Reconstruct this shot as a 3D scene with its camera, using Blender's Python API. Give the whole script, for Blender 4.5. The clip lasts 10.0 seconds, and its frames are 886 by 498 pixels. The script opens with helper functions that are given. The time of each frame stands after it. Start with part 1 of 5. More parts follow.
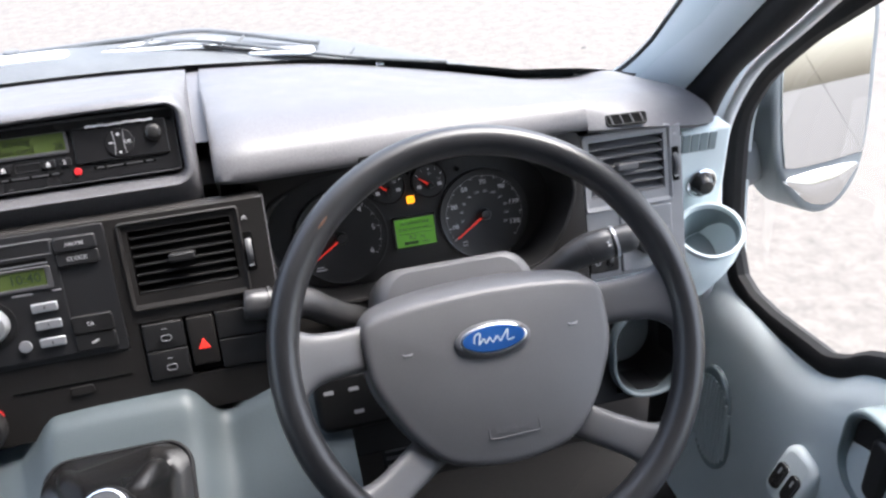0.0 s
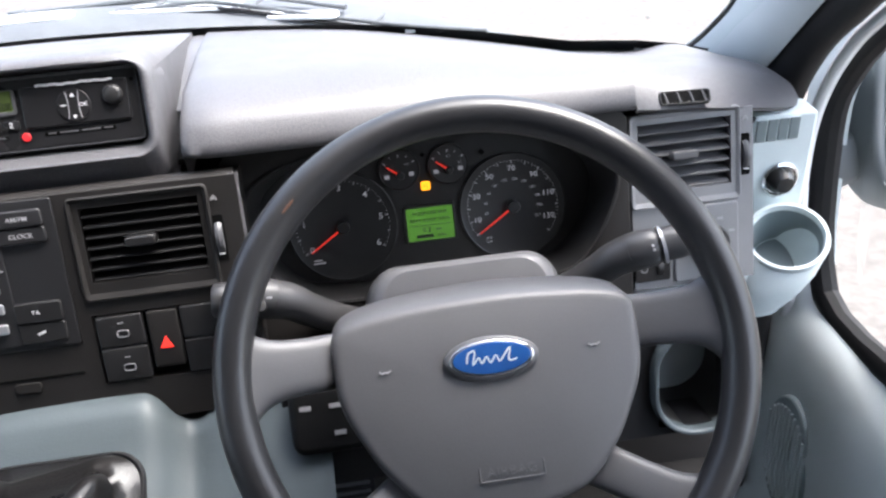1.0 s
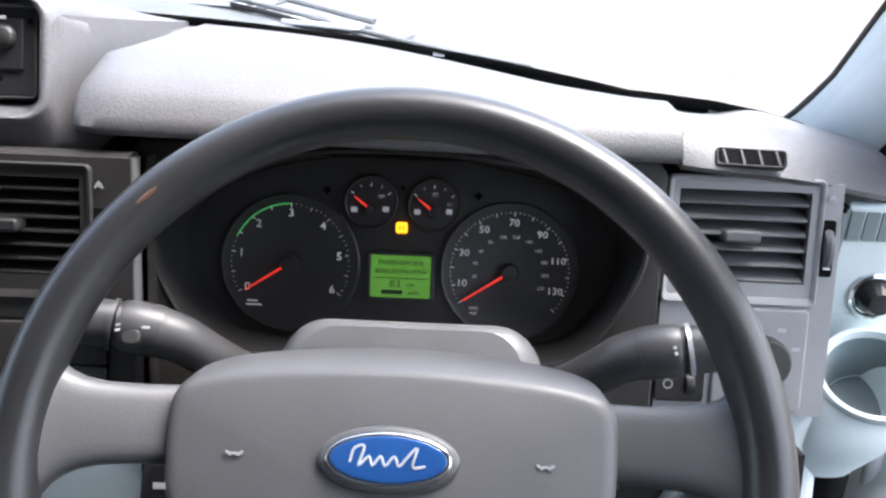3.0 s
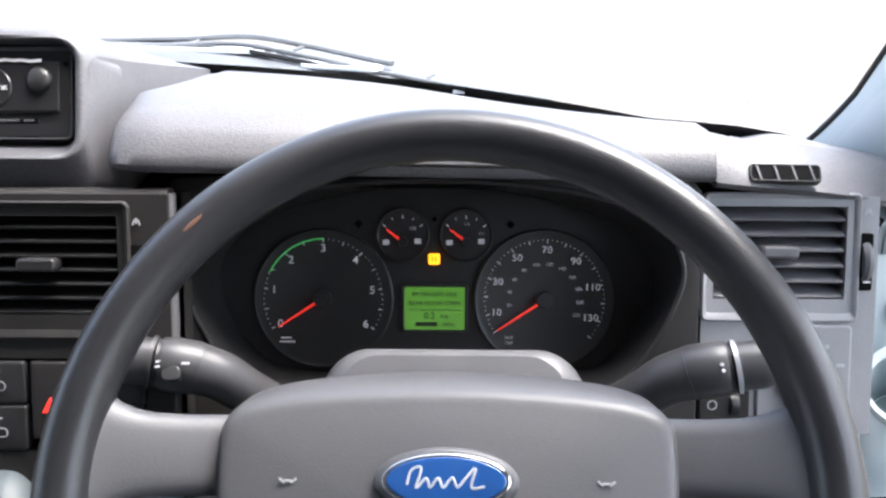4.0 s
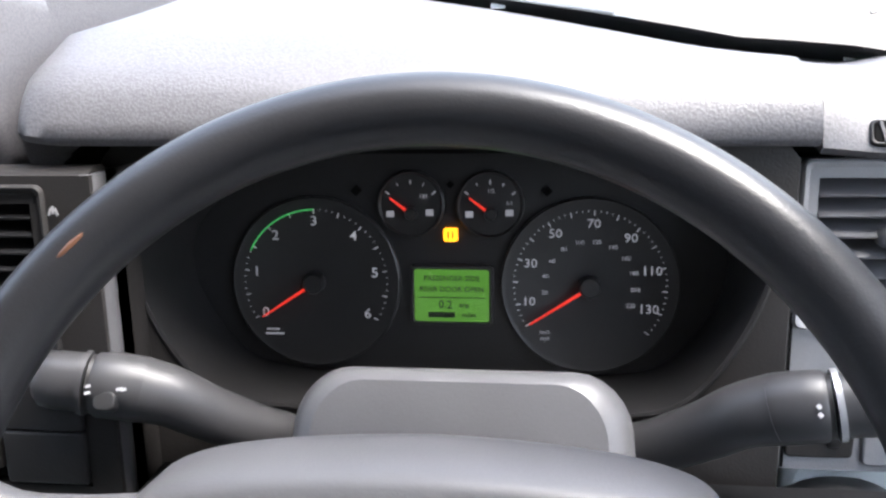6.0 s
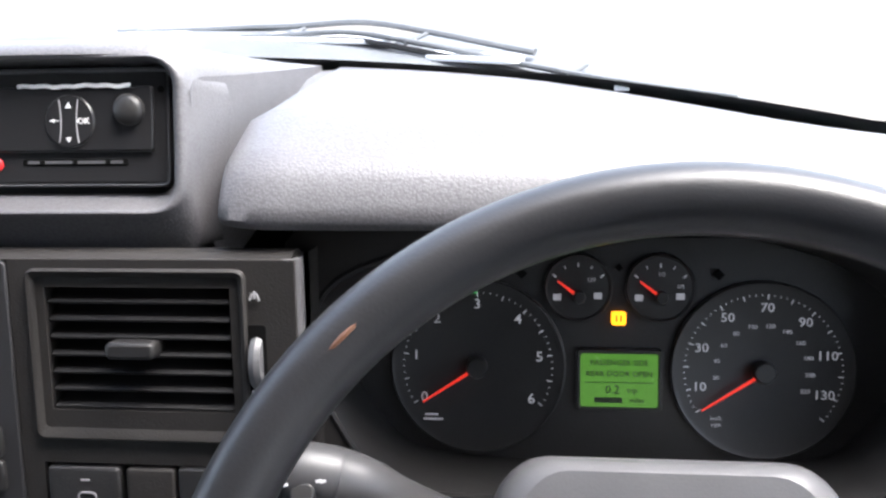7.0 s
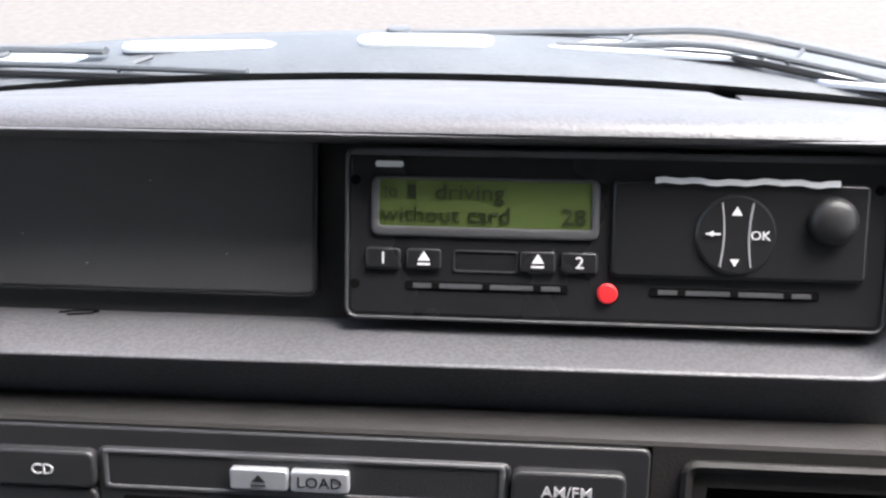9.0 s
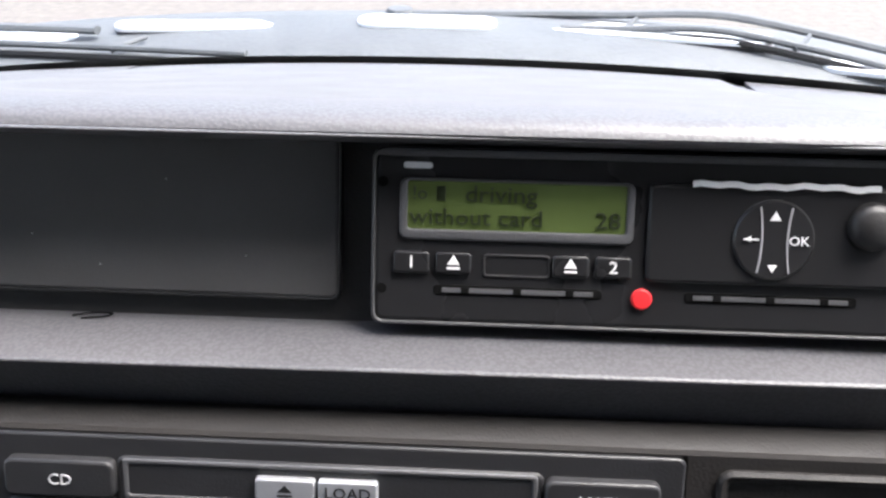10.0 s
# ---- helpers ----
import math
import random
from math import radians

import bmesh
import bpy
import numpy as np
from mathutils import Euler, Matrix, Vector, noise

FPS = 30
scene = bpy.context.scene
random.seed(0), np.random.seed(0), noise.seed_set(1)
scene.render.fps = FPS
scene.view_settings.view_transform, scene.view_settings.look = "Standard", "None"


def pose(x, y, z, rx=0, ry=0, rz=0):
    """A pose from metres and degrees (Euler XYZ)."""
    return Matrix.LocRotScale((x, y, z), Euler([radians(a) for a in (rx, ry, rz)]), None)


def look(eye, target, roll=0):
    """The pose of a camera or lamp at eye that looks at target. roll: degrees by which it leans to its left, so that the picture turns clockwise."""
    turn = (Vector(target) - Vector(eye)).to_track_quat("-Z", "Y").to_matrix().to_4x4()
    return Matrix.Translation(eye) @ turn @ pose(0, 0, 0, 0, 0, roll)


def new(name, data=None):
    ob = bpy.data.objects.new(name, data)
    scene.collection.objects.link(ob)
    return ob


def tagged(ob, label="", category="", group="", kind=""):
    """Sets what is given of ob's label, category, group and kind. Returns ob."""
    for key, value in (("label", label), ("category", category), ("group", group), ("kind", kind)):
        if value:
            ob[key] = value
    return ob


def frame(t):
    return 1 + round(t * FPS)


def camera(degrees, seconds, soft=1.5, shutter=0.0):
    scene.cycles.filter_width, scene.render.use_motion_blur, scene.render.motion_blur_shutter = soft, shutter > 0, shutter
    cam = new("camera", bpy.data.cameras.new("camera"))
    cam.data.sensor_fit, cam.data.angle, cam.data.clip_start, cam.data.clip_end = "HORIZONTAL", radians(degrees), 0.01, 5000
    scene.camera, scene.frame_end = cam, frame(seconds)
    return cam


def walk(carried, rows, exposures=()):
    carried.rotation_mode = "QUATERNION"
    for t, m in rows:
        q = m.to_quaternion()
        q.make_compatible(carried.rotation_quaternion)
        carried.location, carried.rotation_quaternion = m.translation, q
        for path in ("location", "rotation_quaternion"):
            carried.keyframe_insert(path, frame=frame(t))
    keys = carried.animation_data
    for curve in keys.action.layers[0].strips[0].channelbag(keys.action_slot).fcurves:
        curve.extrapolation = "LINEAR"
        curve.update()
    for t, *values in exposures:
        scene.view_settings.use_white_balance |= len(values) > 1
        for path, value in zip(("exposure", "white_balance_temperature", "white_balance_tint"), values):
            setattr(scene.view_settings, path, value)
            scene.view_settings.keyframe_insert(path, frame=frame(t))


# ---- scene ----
cam = camera(53.0, 10.0, soft=2.5)
PATH = [
    (0.0, (-0.1741, 0.0846, 1.7978), (0.2090, 1.7458, 0.7522), -3.01),
    (0.5, (-0.1428, 0.1531, 1.7539), (0.1582, 1.8440, 0.7291), -1.38),
    (1.0, (-0.0685, 0.1965, 1.7157), (0.1042, 1.8924, 0.6696), -4.23),
    (1.5, (-0.0287, 0.2481, 1.6557), (0.0349, 1.9839, 0.6643), -3.69),
    (2.0, (-0.0049, 0.3255, 1.6263), (0.0013, 2.0822, 0.6702), -1.34),
    (2.5, (0.0552, 0.3553, 1.6009), (0.0181, 2.1304, 0.6803), 2.56),
    (4.0, (0.0228, 0.3466, 1.5641), (-0.0226, 2.2072, 0.8319), -0.21),
    (4.5, (0.0571, 0.4028, 1.5510), (-0.0206, 2.2139, 0.7062), -0.63),
    (5.0, (0.0941, 0.5089, 1.5460), (-0.0787, 2.2439, 0.5661), -2.23),
    (6.5, (0.0211, 0.5044, 1.5674), (-0.2279, 2.2612, 0.6446), -3.23),
    (7.0, (-0.0469, 0.5038, 1.5696), (-0.2702, 2.3143, 0.7498), -2.70),
    (7.5, (-0.1462, 0.5035, 1.5920), (-0.3448, 2.3471, 0.8425), -1.22),
    (8.0, (-0.2561, 0.5598, 1.5956), (-0.5113, 2.3652, 0.7737), -3.27),
    (8.5, (-0.3366, 0.6068, 1.5952), (-0.5385, 2.3899, 0.7122), -1.17),
    (9.0, (-0.3760, 0.6491, 1.5836), (-0.5194, 2.4299, 0.6846), -0.53),
    (9.5, (-0.3834, 0.6669, 1.5970), (-0.4928, 2.4357, 0.6701), -0.71),
    (10.0, (-0.3953, 0.6614, 1.5896), (-0.4876, 2.4158, 0.6338), 0.35),
]
walk(cam, [(t, look(eye, target, roll)) for t, eye, target, roll in PATH], exposures=[(0.0, 2.65, 6400, 13), (2.0, 2.9, 6380, 13), (4.0, 2.95, 6400, 13), (4.5, 2.83, 6330, 13), (5.0, 2.75, 6350, 13), (6.5, 3.05, 6380, 13), (7.5, 2.78, 6440, 13), (8.5, 2.52, 6500, 13), (9.2, 2.58, 6480, 13), (10.0, 2.58, 6480, 13)])

# ---- light: a bright overcast day ----
world = bpy.data.worlds.new("overcast_sky")
scene.world = world
world.use_nodes = True
wn = world.node_tree.nodes
sky = wn.new("ShaderNodeTexSky")
sky.sky_type = "NISHITA"
sky.sun_disc = False
sky.sun_elevation, sky.sun_rotation = radians(64), radians(82)
sky.air_density, sky.dust_density = 1.0, 4.0
wn["Background"].inputs["Strength"].default_value = 0.15
cloud = wn.new("ShaderNodeHueSaturation")      # cloud cover greys the blue of the sky
cloud.inputs["Saturation"].default_value = 0.72
world.node_tree.links.new(sky.outputs[0], cloud.inputs["Color"])
world.node_tree.links.new(cloud.outputs[0], wn["Background"].inputs["Color"])
sun = new("sun", bpy.data.lights.new("sun", "SUN"))
sun.data.energy, sun.data.angle, sun.data.color = 1.5, radians(40), (1.0, 0.98, 0.95)
sun.matrix_world = look((4.2, 1.2, 9.8), (0, 0.6, 1.2))


# ---- materials ----
def material(name, color, rough=0.5, metal=0.0, grain=0.0, scale=600.0, var=0.12, spec=0.5, coat=0.0, emit=0.0, stain=25.0, pit=0.0):
    """A surface with fine relief, uneven gloss and two scales of colour variation."""
    m = bpy.data.materials.new(name)
    m.use_nodes = True
    nt = m.node_tree
    n, l = nt.nodes, nt.links
    b = n["Principled BSDF"]
    b.inputs["Metallic"].default_value = metal
    b.inputs["Specular IOR Level"].default_value = spec
    b.inputs["Coat Weight"].default_value = coat
    b.inputs["Coat Roughness"].default_value = 0.08
    co = n.new("ShaderNodeTexCoord")
    big = n.new("ShaderNodeTexNoise")
    big.inputs["Scale"].default_value, big.inputs["Detail"].default_value = stain, 6.0
    fine = n.new("ShaderNodeTexNoise")
    fine.inputs["Scale"].default_value, fine.inputs["Detail"].default_value = scale * 0.6, 3.0
    for t in (big, fine):
        l.new(co.outputs["Object"], t.inputs["Vector"])
    add = n.new("ShaderNodeMath")
    add.operation = "MULTIPLY_ADD"
    add.inputs[1].default_value = 0.45
    l.new(fine.outputs["Fac"], add.inputs[0])
    l.new(big.outputs["Fac"], add.inputs[2])
    ramp = n.new("ShaderNodeMapRange")
    ramp.inputs["From Min"].default_value, ramp.inputs["From Max"].default_value = 0.4, 1.05
    ramp.inputs["To Min"].default_value, ramp.inputs["To Max"].default_value = 1 - var, 1 + var
    l.new(add.outputs[0], ramp.inputs["Value"])
    mul = n.new("ShaderNodeVectorMath")
    mul.operation = "SCALE"
    mul.inputs[0].default_value = color[:3]
    l.new(ramp.outputs[0], mul.inputs["Scale"])
    l.new(mul.outputs[0], b.inputs["Base Color"])
    rr = n.new("ShaderNodeMapRange")
    rr.inputs["From Min"].default_value, rr.inputs["From Max"].default_value = 0.3, 0.7
    rr.inputs["To Min"].default_value, rr.inputs["To Max"].default_value = max(0.02, rough * 0.88), min(1, rough * 1.12)
    l.new(big.outputs["Fac"], rr.inputs["Value"])
    l.new(rr.outputs[0], b.inputs["Roughness"])
    if grain:
        v = n.new("ShaderNodeTexVoronoi")
        v.feature = "SMOOTH_F1"
        v.inputs["Scale"].default_value = scale
        l.new(co.outputs["Object"], v.inputs["Vector"])
        bump = n.new("ShaderNodeBump")
        bump.inputs["Strength"].default_value, bump.inputs["Distance"].default_value = grain, 0.0006
        bump.invert = True
        l.new(v.outputs["Distance"], bump.inputs["Height"])
        l.new(bump.outputs[0], b.inputs["Normal"])
        if pit:                                    # the pits of the grain are darker
            pr = n.new("ShaderNodeMapRange")
            pr.inputs["From Min"].default_value, pr.inputs["From Max"].default_value = 0.30, 0.55
            pr.inputs["To Min"].default_value, pr.inputs["To Max"].default_value = 1.0, 1.0 - pit
            l.new(v.outputs["Distance"], pr.inputs["Value"])
            pm = n.new("ShaderNodeMath")
            pm.operation = "MULTIPLY"
            l.new(ramp.outputs[0], pm.inputs[0])
            l.new(pr.outputs[0], pm.inputs[1])
            l.new(pm.outputs[0], mul.inputs["Scale"])
    if emit:
        b.inputs["Emission Color"].default_value = (*color[:3], 1)
        b.inputs["Emission Strength"].default_value = emit
    return m


def pane(name, tint, gloss=0.05):
    """Thin clear glass: light goes through, a faint gloss stays."""
    m = bpy.data.materials.new(name)
    m.use_nodes = True
    n, l = m.node_tree.nodes, m.node_tree.links
    n.remove(n["Principled BSDF"])
    tr, gl, mix = n.new("ShaderNodeBsdfTransparent"), n.new("ShaderNodeBsdfGlossy"), n.new("ShaderNodeMixShader")
    tr.inputs["Color"].default_value = (*tint, 1)
    gl.inputs["Roughness"].default_value = gloss
    mix.inputs[0].default_value = 0.035
    l.new(tr.outputs[0], mix.inputs[1])
    l.new(gl.outputs[0], mix.inputs[2])
    l.new(mix.outputs[0], n["Material Output"].inputs["Surface"])
    return m


M = {
    "soft_grey": material("soft_grey_dash_skin", (0.105, 0.104, 0.111), 0.45, grain=0.30, scale=760, var=0.07, pit=0.22),
    "mid_grey": material("grey_moulded_plastic", (0.080, 0.080, 0.084), 0.45, grain=0.25, scale=900, var=0.10),
    "outer_grey": material("mid_grey_outer_dash_plastic", (0.225, 0.225, 0.233), 0.45, grain=0.25, scale=900, var=0.10),
    "slat_grey": material("grey_louvre_plastic", (0.095, 0.095, 0.100), 0.45, grain=0.2, scale=900, var=0.10),
    "brown_grey": material("warm_grey_console_plastic", (0.0205, 0.0190, 0.0182), 0.60, grain=0.25, scale=900, var=0.12, spec=0.25),
    "dark": material("charcoal_plastic", (0.0165, 0.0162, 0.0165), 0.45, grain=0.2, scale=900, var=0.15),
    "black": material("black_plastic", (0.023, 0.0225, 0.0225), 0.42, grain=0.12, scale=1200, var=0.2),
    "gloss_black": material("glossy_black_plastic", (0.019, 0.019, 0.0195), 0.22, var=0.2),
    "vent_black": material("black_vent_plastic", (0.0085, 0.0085, 0.0088), 0.6, grain=0.15, scale=1200, var=0.15, spec=0.18),
    # near-black colour puts shade into gaps and ducts; also small dark parts
    "slot": material("near_black_shade_and_dark_marks", (0.004, 0.004, 0.004), 0.8, var=0.2, spec=0.08),
    "wheel": material("worn_grey_wheel_skin", (0.021, 0.0215, 0.0235), 0.35, grain=0.12, scale=800, var=0.16, stain=12),
    "wheel_pad": material("grey_pad_skin", (0.090, 0.090, 0.095), 0.42, grain=0.12, scale=900, var=0.10, stain=14),
    "pale_blue": material("pale_blue_grey_trim", (0.575, 0.632, 0.648), 0.48, grain=0.22, scale=800, var=0.05, stain=9),
    "mint": material("pale_mint_grey_trim", (0.60, 0.68, 0.69), 0.46, grain=0.2, scale=800, var=0.05, stain=9),
    # pale trim made darker: shade on the console is in this colour
    "shaded_blue": material("pale_trim_darkened_for_shade", (0.076, 0.095, 0.103), 0.5, grain=0.25, scale=800, var=0.06, stain=9),
    # darker copy of the trim for shade between the speaker ribs
    "groove_shade": material("trim_darkened_as_groove_shade", (0.24, 0.29, 0.31), 0.5, grain=0.2, scale=800, var=0.05),
    "switch_blue": material("slate_blue_blanks_and_trim_shade", (0.16, 0.20, 0.21), 0.45, var=0.08),
    "cover_grey": material("dark_grey_slot_cover", (0.078, 0.076, 0.076), 0.38, grain=0.1, scale=1200, var=0.10),
    "tacho_black": material("satin_black_tachograph_plastic", (0.017, 0.017, 0.018), 0.27, var=0.03, spec=0.42, stain=7),
    "radio_grey": material("dark_radio_grey", (0.023, 0.023, 0.0245), 0.42, grain=0.15, scale=1200, var=0.1),
    "rubber": material("black_rubber_seal", (0.012, 0.012, 0.013), 0.6, grain=0.2, scale=700, var=0.25, spec=0.25),
    "leather": material("black_gaiter_leather", (0.008, 0.0075, 0.0075), 0.30, grain=0.2, scale=500, var=0.25),
    "chrome": material("bright_chrome", (0.75, 0.76, 0.78), 0.12, metal=1.0, var=0.05),
    "silver": material("satin_silver_paint", (0.52, 0.53, 0.55), 0.32, metal=0.6, var=0.06),
    "white_mark": material("white_print", (0.80, 0.80, 0.80), 0.5, var=0.03),
    # dial print, needles, red and green print have a faint added glow
    "dial_print": material("glowing_dial_print", (0.56, 0.56, 0.58), 0.5, var=0.03, emit=0.03),
    "dial_dim": material("glowing_small_print", (0.34, 0.34, 0.36), 0.5, var=0.05, emit=0.06),
    "soft_print": material("off_white_print", (0.52, 0.52, 0.53), 0.5, var=0.04),
    "grey_mark": material("grey_print", (0.33, 0.33, 0.34), 0.5, var=0.05),
    "red_mark": material("glowing_red_print", (0.75, 0.03, 0.02), 0.45, var=0.05, emit=0.25),
    "red_needle": material("glowing_red_needle_plastic", (0.70, 0.035, 0.02), 0.4, var=0.05, emit=0.12),
    "red_cap": material("red_seal_cap", (0.80, 0.025, 0.03), 0.5, var=0.05),
    "green_print": material("glowing_green_band_print", (0.05, 0.42, 0.10), 0.5, var=0.05, emit=0.1),
    "lcd_green": material("backlit_green_display", (0.095, 0.28, 0.035), 0.25, var=0.06, emit=0.07, stain=60),
    "lcd_olive": material("olive_display", (0.088, 0.122, 0.038), 0.22, var=0.06, emit=0.015, stain=40),
    "lcd_ink": material("display_segment_ink", (0.010, 0.028, 0.008), 0.4, var=0.05),
    "tacho_ink": material("faded_display_ink", (0.020, 0.030, 0.010), 0.4, var=0.05),
    "stalk": material("dark_grey_stalk_plastic", (0.040, 0.040, 0.042), 0.42, var=0.12),
    "amber": material("lit_amber_lamp", (1.0, 0.33, 0.010), 0.4, var=0.03, emit=0.38),
    "amber_ink": material("amber_lamp_symbol", (0.55, 0.10, 0.01), 0.5, var=0.03),
    "badge_blue": material("blue_enamel", (0.014, 0.070, 0.24), 0.18, var=0.08, coat=0.5),
    "badge_mark": material("pale_badge_mark", (0.62, 0.66, 0.68), 0.3, metal=0.4, var=0.05),
    "paint": material("white_van_paint", (0.72, 0.74, 0.76), 0.25, coat=0.6, var=0.05, stain=5),
    # grey of the unseen rear wall, set for the light it bounces
    "rear_bounce": material("grey_bounce_board", (0.17, 0.17, 0.174), 0.8, grain=0.15, scale=300, var=0.1, stain=6),
    "trim_board": material("pale_grey_lining", (0.33, 0.33, 0.34), 0.7, grain=0.15, scale=300, var=0.06, stain=6),
    "cowl": material("weathered_grey_cowl_plastic", (0.080, 0.086, 0.092), 0.6, grain=0.35, scale=300, var=0.25, stain=30),
    "floor_mat": material("black_ribbed_rubber", (0.011, 0.011, 0.011), 0.8, grain=0.4, scale=250, var=0.3, spec=0.15),
    "ground": material("pale_gravel", (0.114, 0.102, 0.092), 0.9, grain=1.0, scale=80, var=0.42, stain=14),
    "mirror": material("tinted_mirror_silvering", (0.60, 0.61, 0.62), 0.01, metal=1.0, var=0.005),
    "mirror_shell": material("grey_mirror_housing", (0.13, 0.145, 0.155), 0.5, grain=0.2, scale=500, var=0.12),
    "glass": pane("window_glass", (0.93, 0.96, 0.95)),
    "lens": pane("cluster_lens", (0.97, 0.97, 0.97), 0.1),
}


# ---- mesh tools ----
def plane_frame(x, y, z, tilt, turn=0.0):
    """A frame on an upright face that leans back by tilt degrees: u to the right, v up the face, w out of it towards the seats."""
    t = radians(tilt)
    m = Matrix(((1, 0, 0, 0), (0, math.sin(t), -math.cos(t), 0), (0, math.cos(t), math.sin(t), 0), (0, 0, 0, 1)))
    return Matrix.Translation((x, y, z)) @ pose(0, 0, 0, 0, 0, turn) @ m


def thing(name, label, category, group="", kind="", at=(0, 0, 0)):
    e = new(name)
    e.empty_display_size = 0.02
    e.location = at
    return tagged(e, label, category, group, kind)


def finish(bm, name, mat, smooth=35):
    bmesh.ops.remove_doubles(bm, verts=bm.verts, dist=1e-6)
    bmesh.ops.recalc_face_normals(bm, faces=bm.faces)
    me = bpy.data.meshes.new(name)
    lim = radians(smooth)
    for f in bm.faces:
        f.smooth = len(f.verts) <= 4         # flat caps keep their own normal
    for e in bm.edges:
        if len(e.link_faces) == 2 and e.calc_face_angle(0) > lim:
            e.smooth = False
    bm.to_mesh(me)
    bm.free()
    me.materials.append(mat)
    return me


def part(name, bm, mat, parent=None, label="", smooth=35):
    """Links a bmesh, made in world places, as one mesh object under a thing or a part."""
    mat = M[mat] if isinstance(mat, str) else mat
    ob = new(name, finish(bm, name, mat, smooth))
    if parent is not None:
        ob.parent = parent
        p, off = parent, Vector((0, 0, 0))
        while p is not None:
            off += p.location
            p = p.parent
        ob.location = -off
    if label:
        ob["label"] = label
    return ob


def rrect(w, h, r, seg=5, cx=0.0, cy=0.0):
    """Rounded rectangle, anticlockwise."""
    r = max(min(r, w / 2 - 1e-5, h / 2 - 1e-5), 1e-5)
    out = []
    for sx, sy, a0 in ((1, 1, 0), (-1, 1, 90), (-1, -1, 180), (1, -1, 270)):
        for k in range(seg + 1):
            a = radians(a0 + 90 * k / seg)
            out.append((cx + sx * (w / 2 - r) + r * math.cos(a), cy + sy * (h / 2 - r) + r * math.sin(a)))
    return out


def ellipse(a, b, n=32, cx=0.0, cy=0.0):
    return [(cx + a * math.cos(2 * math.pi * k / n), cy + b * math.sin(2 * math.pi * k / n)) for k in range(n)]


def inset(pts, d):
    """Moves an anticlockwise outline inwards by d."""
    n, out = len(pts), []
    for i in range(n):
        a, b, c = Vector(pts[i - 1]), Vector(pts[i]), Vector(pts[(i + 1) % n])
        e1, e2 = (b - a), (c - b)
        e1 = e1.normalized() if e1.length > 1e-9 else e2.normalized()
        e2 = e2.normalized() if e2.length > 1e-9 else e1
        n1, n2 = Vector((-e1.y, e1.x)), Vector((-e2.y, e2.x))
        m = n1 + n2
        m = m.normalized() if m.length > 1e-6 else n1
        out.append(tuple(b + m * (d / max(0.45, m.dot(n1)))))
    return out


def smooth_line(pts, n=8, closed=False):
    """Catmull-Rom through points of any dimension."""
    P = [np.array(p, float) for p in pts]
    out, N = [], len(P)
    for i in range(N if closed else N - 1):
        p1, p2 = P[i], P[(i + 1) % N]
        p0 = P[i - 1] if closed or i > 0 else p1
        p3 = P[(i + 2) % N] if closed or i + 2 < N else p2
        for k in range(n):
            t = k / n
            out.append(0.5 * (2 * p1 + (p2 - p0) * t + (2 * p0 - 5 * p1 + 4 * p2 - p3) * t * t + (3 * p1 - p0 - 3 * p2 + p3) * t ** 3))
    if not closed:
        out.append(P[-1])
    return [tuple(p) for p in out]


def skin(bm, rings, closed=True, cap0=False, cap1=False):
    """Joins rings of equal length with quads."""
    vs = [[bm.verts.new(p) for p in r] for r in rings]
    n = len(vs[0])
    for a, b in zip(vs, vs[1:]):
        for i in range(n if closed else n - 1):
            j = (i + 1) % n
            bm.faces.new((a[i], a[j], b[j], b[i]))
    if cap0:
        bm.faces.new(vs[0][::-1])
    if cap1:
        bm.faces.new(vs[-1])
    return bm


def plate(outline, w0, w1, f, edge=0.002, steps=3, bm=None, dome=0.0):
    """A slab between the depths w0 and w1 on the frame f, its front edge rounded, its face domed by dome."""
    bm = bm or bmesh.new()
    rings = [[f @ Vector((x, y, w0)) for x, y in outline]]
    for k in range(steps + 1):
        a = math.pi / 2 * k / steps
        o = inset(outline, edge * (1 - math.cos(a)))
        rings.append([f @ Vector((x, y, w1 - edge + edge * math.sin(a))) for x, y in o])
    if dome:
        cx = sum(p[0] for p in outline) / len(outline)
        cy = sum(p[1] for p in outline) / len(outline)
        o = inset(outline, edge)
        for s in (0.93, 0.85, 0.75, 0.65, 0.5, 0.35, 0.2, 0.05):
            ring = []
            ax, ay = max(abs(x - cx) for x, y in o), max(abs(y - cy) for x, y in o)
            for x, y in o:
                a = math.atan2((y - cy) / ay, (x - cx) / ax)
                m = s * s
                ring.append(f @ Vector((cx + s * (m * (x - cx) + (1 - m) * ax * math.cos(a)), cy + s * (m * (y - cy) + (1 - m) * ay * math.sin(a)), w1 + dome * (1 - s * s))))
            rings.append(ring)
    return skin(bm, rings, True, True, True)


def frame_ring(outer, inner, w0, w1, f, edge=0.002, w_in=None, bm=None, steps=3):
    """A frame between two outlines of equal length; the inner wall runs down to w_in."""
    bm = bm or bmesh.new()
    w_in = w0 if w_in is None else w_in
    rings = [[f @ Vector((x, y, w0)) for x, y in outer]]
    for k in range(steps + 1):
        a = math.pi / 2 * k / steps
        rings.append([f @ Vector((x, y, w1 - edge + edge * math.sin(a))) for x, y in inset(outer, edge * (1 - math.cos(a)))])
    for k in range(steps, -1, -1):
        a = math.pi / 2 * k / steps
        rings.append([f @ Vector((x, y, w1 - edge + edge * math.sin(a))) for x, y in inset(inner, -edge * (1 - math.cos(a)))])
    rings.append([f @ Vector((x, y, w_in)) for x, y in inner])
    return skin(bm, rings, True)


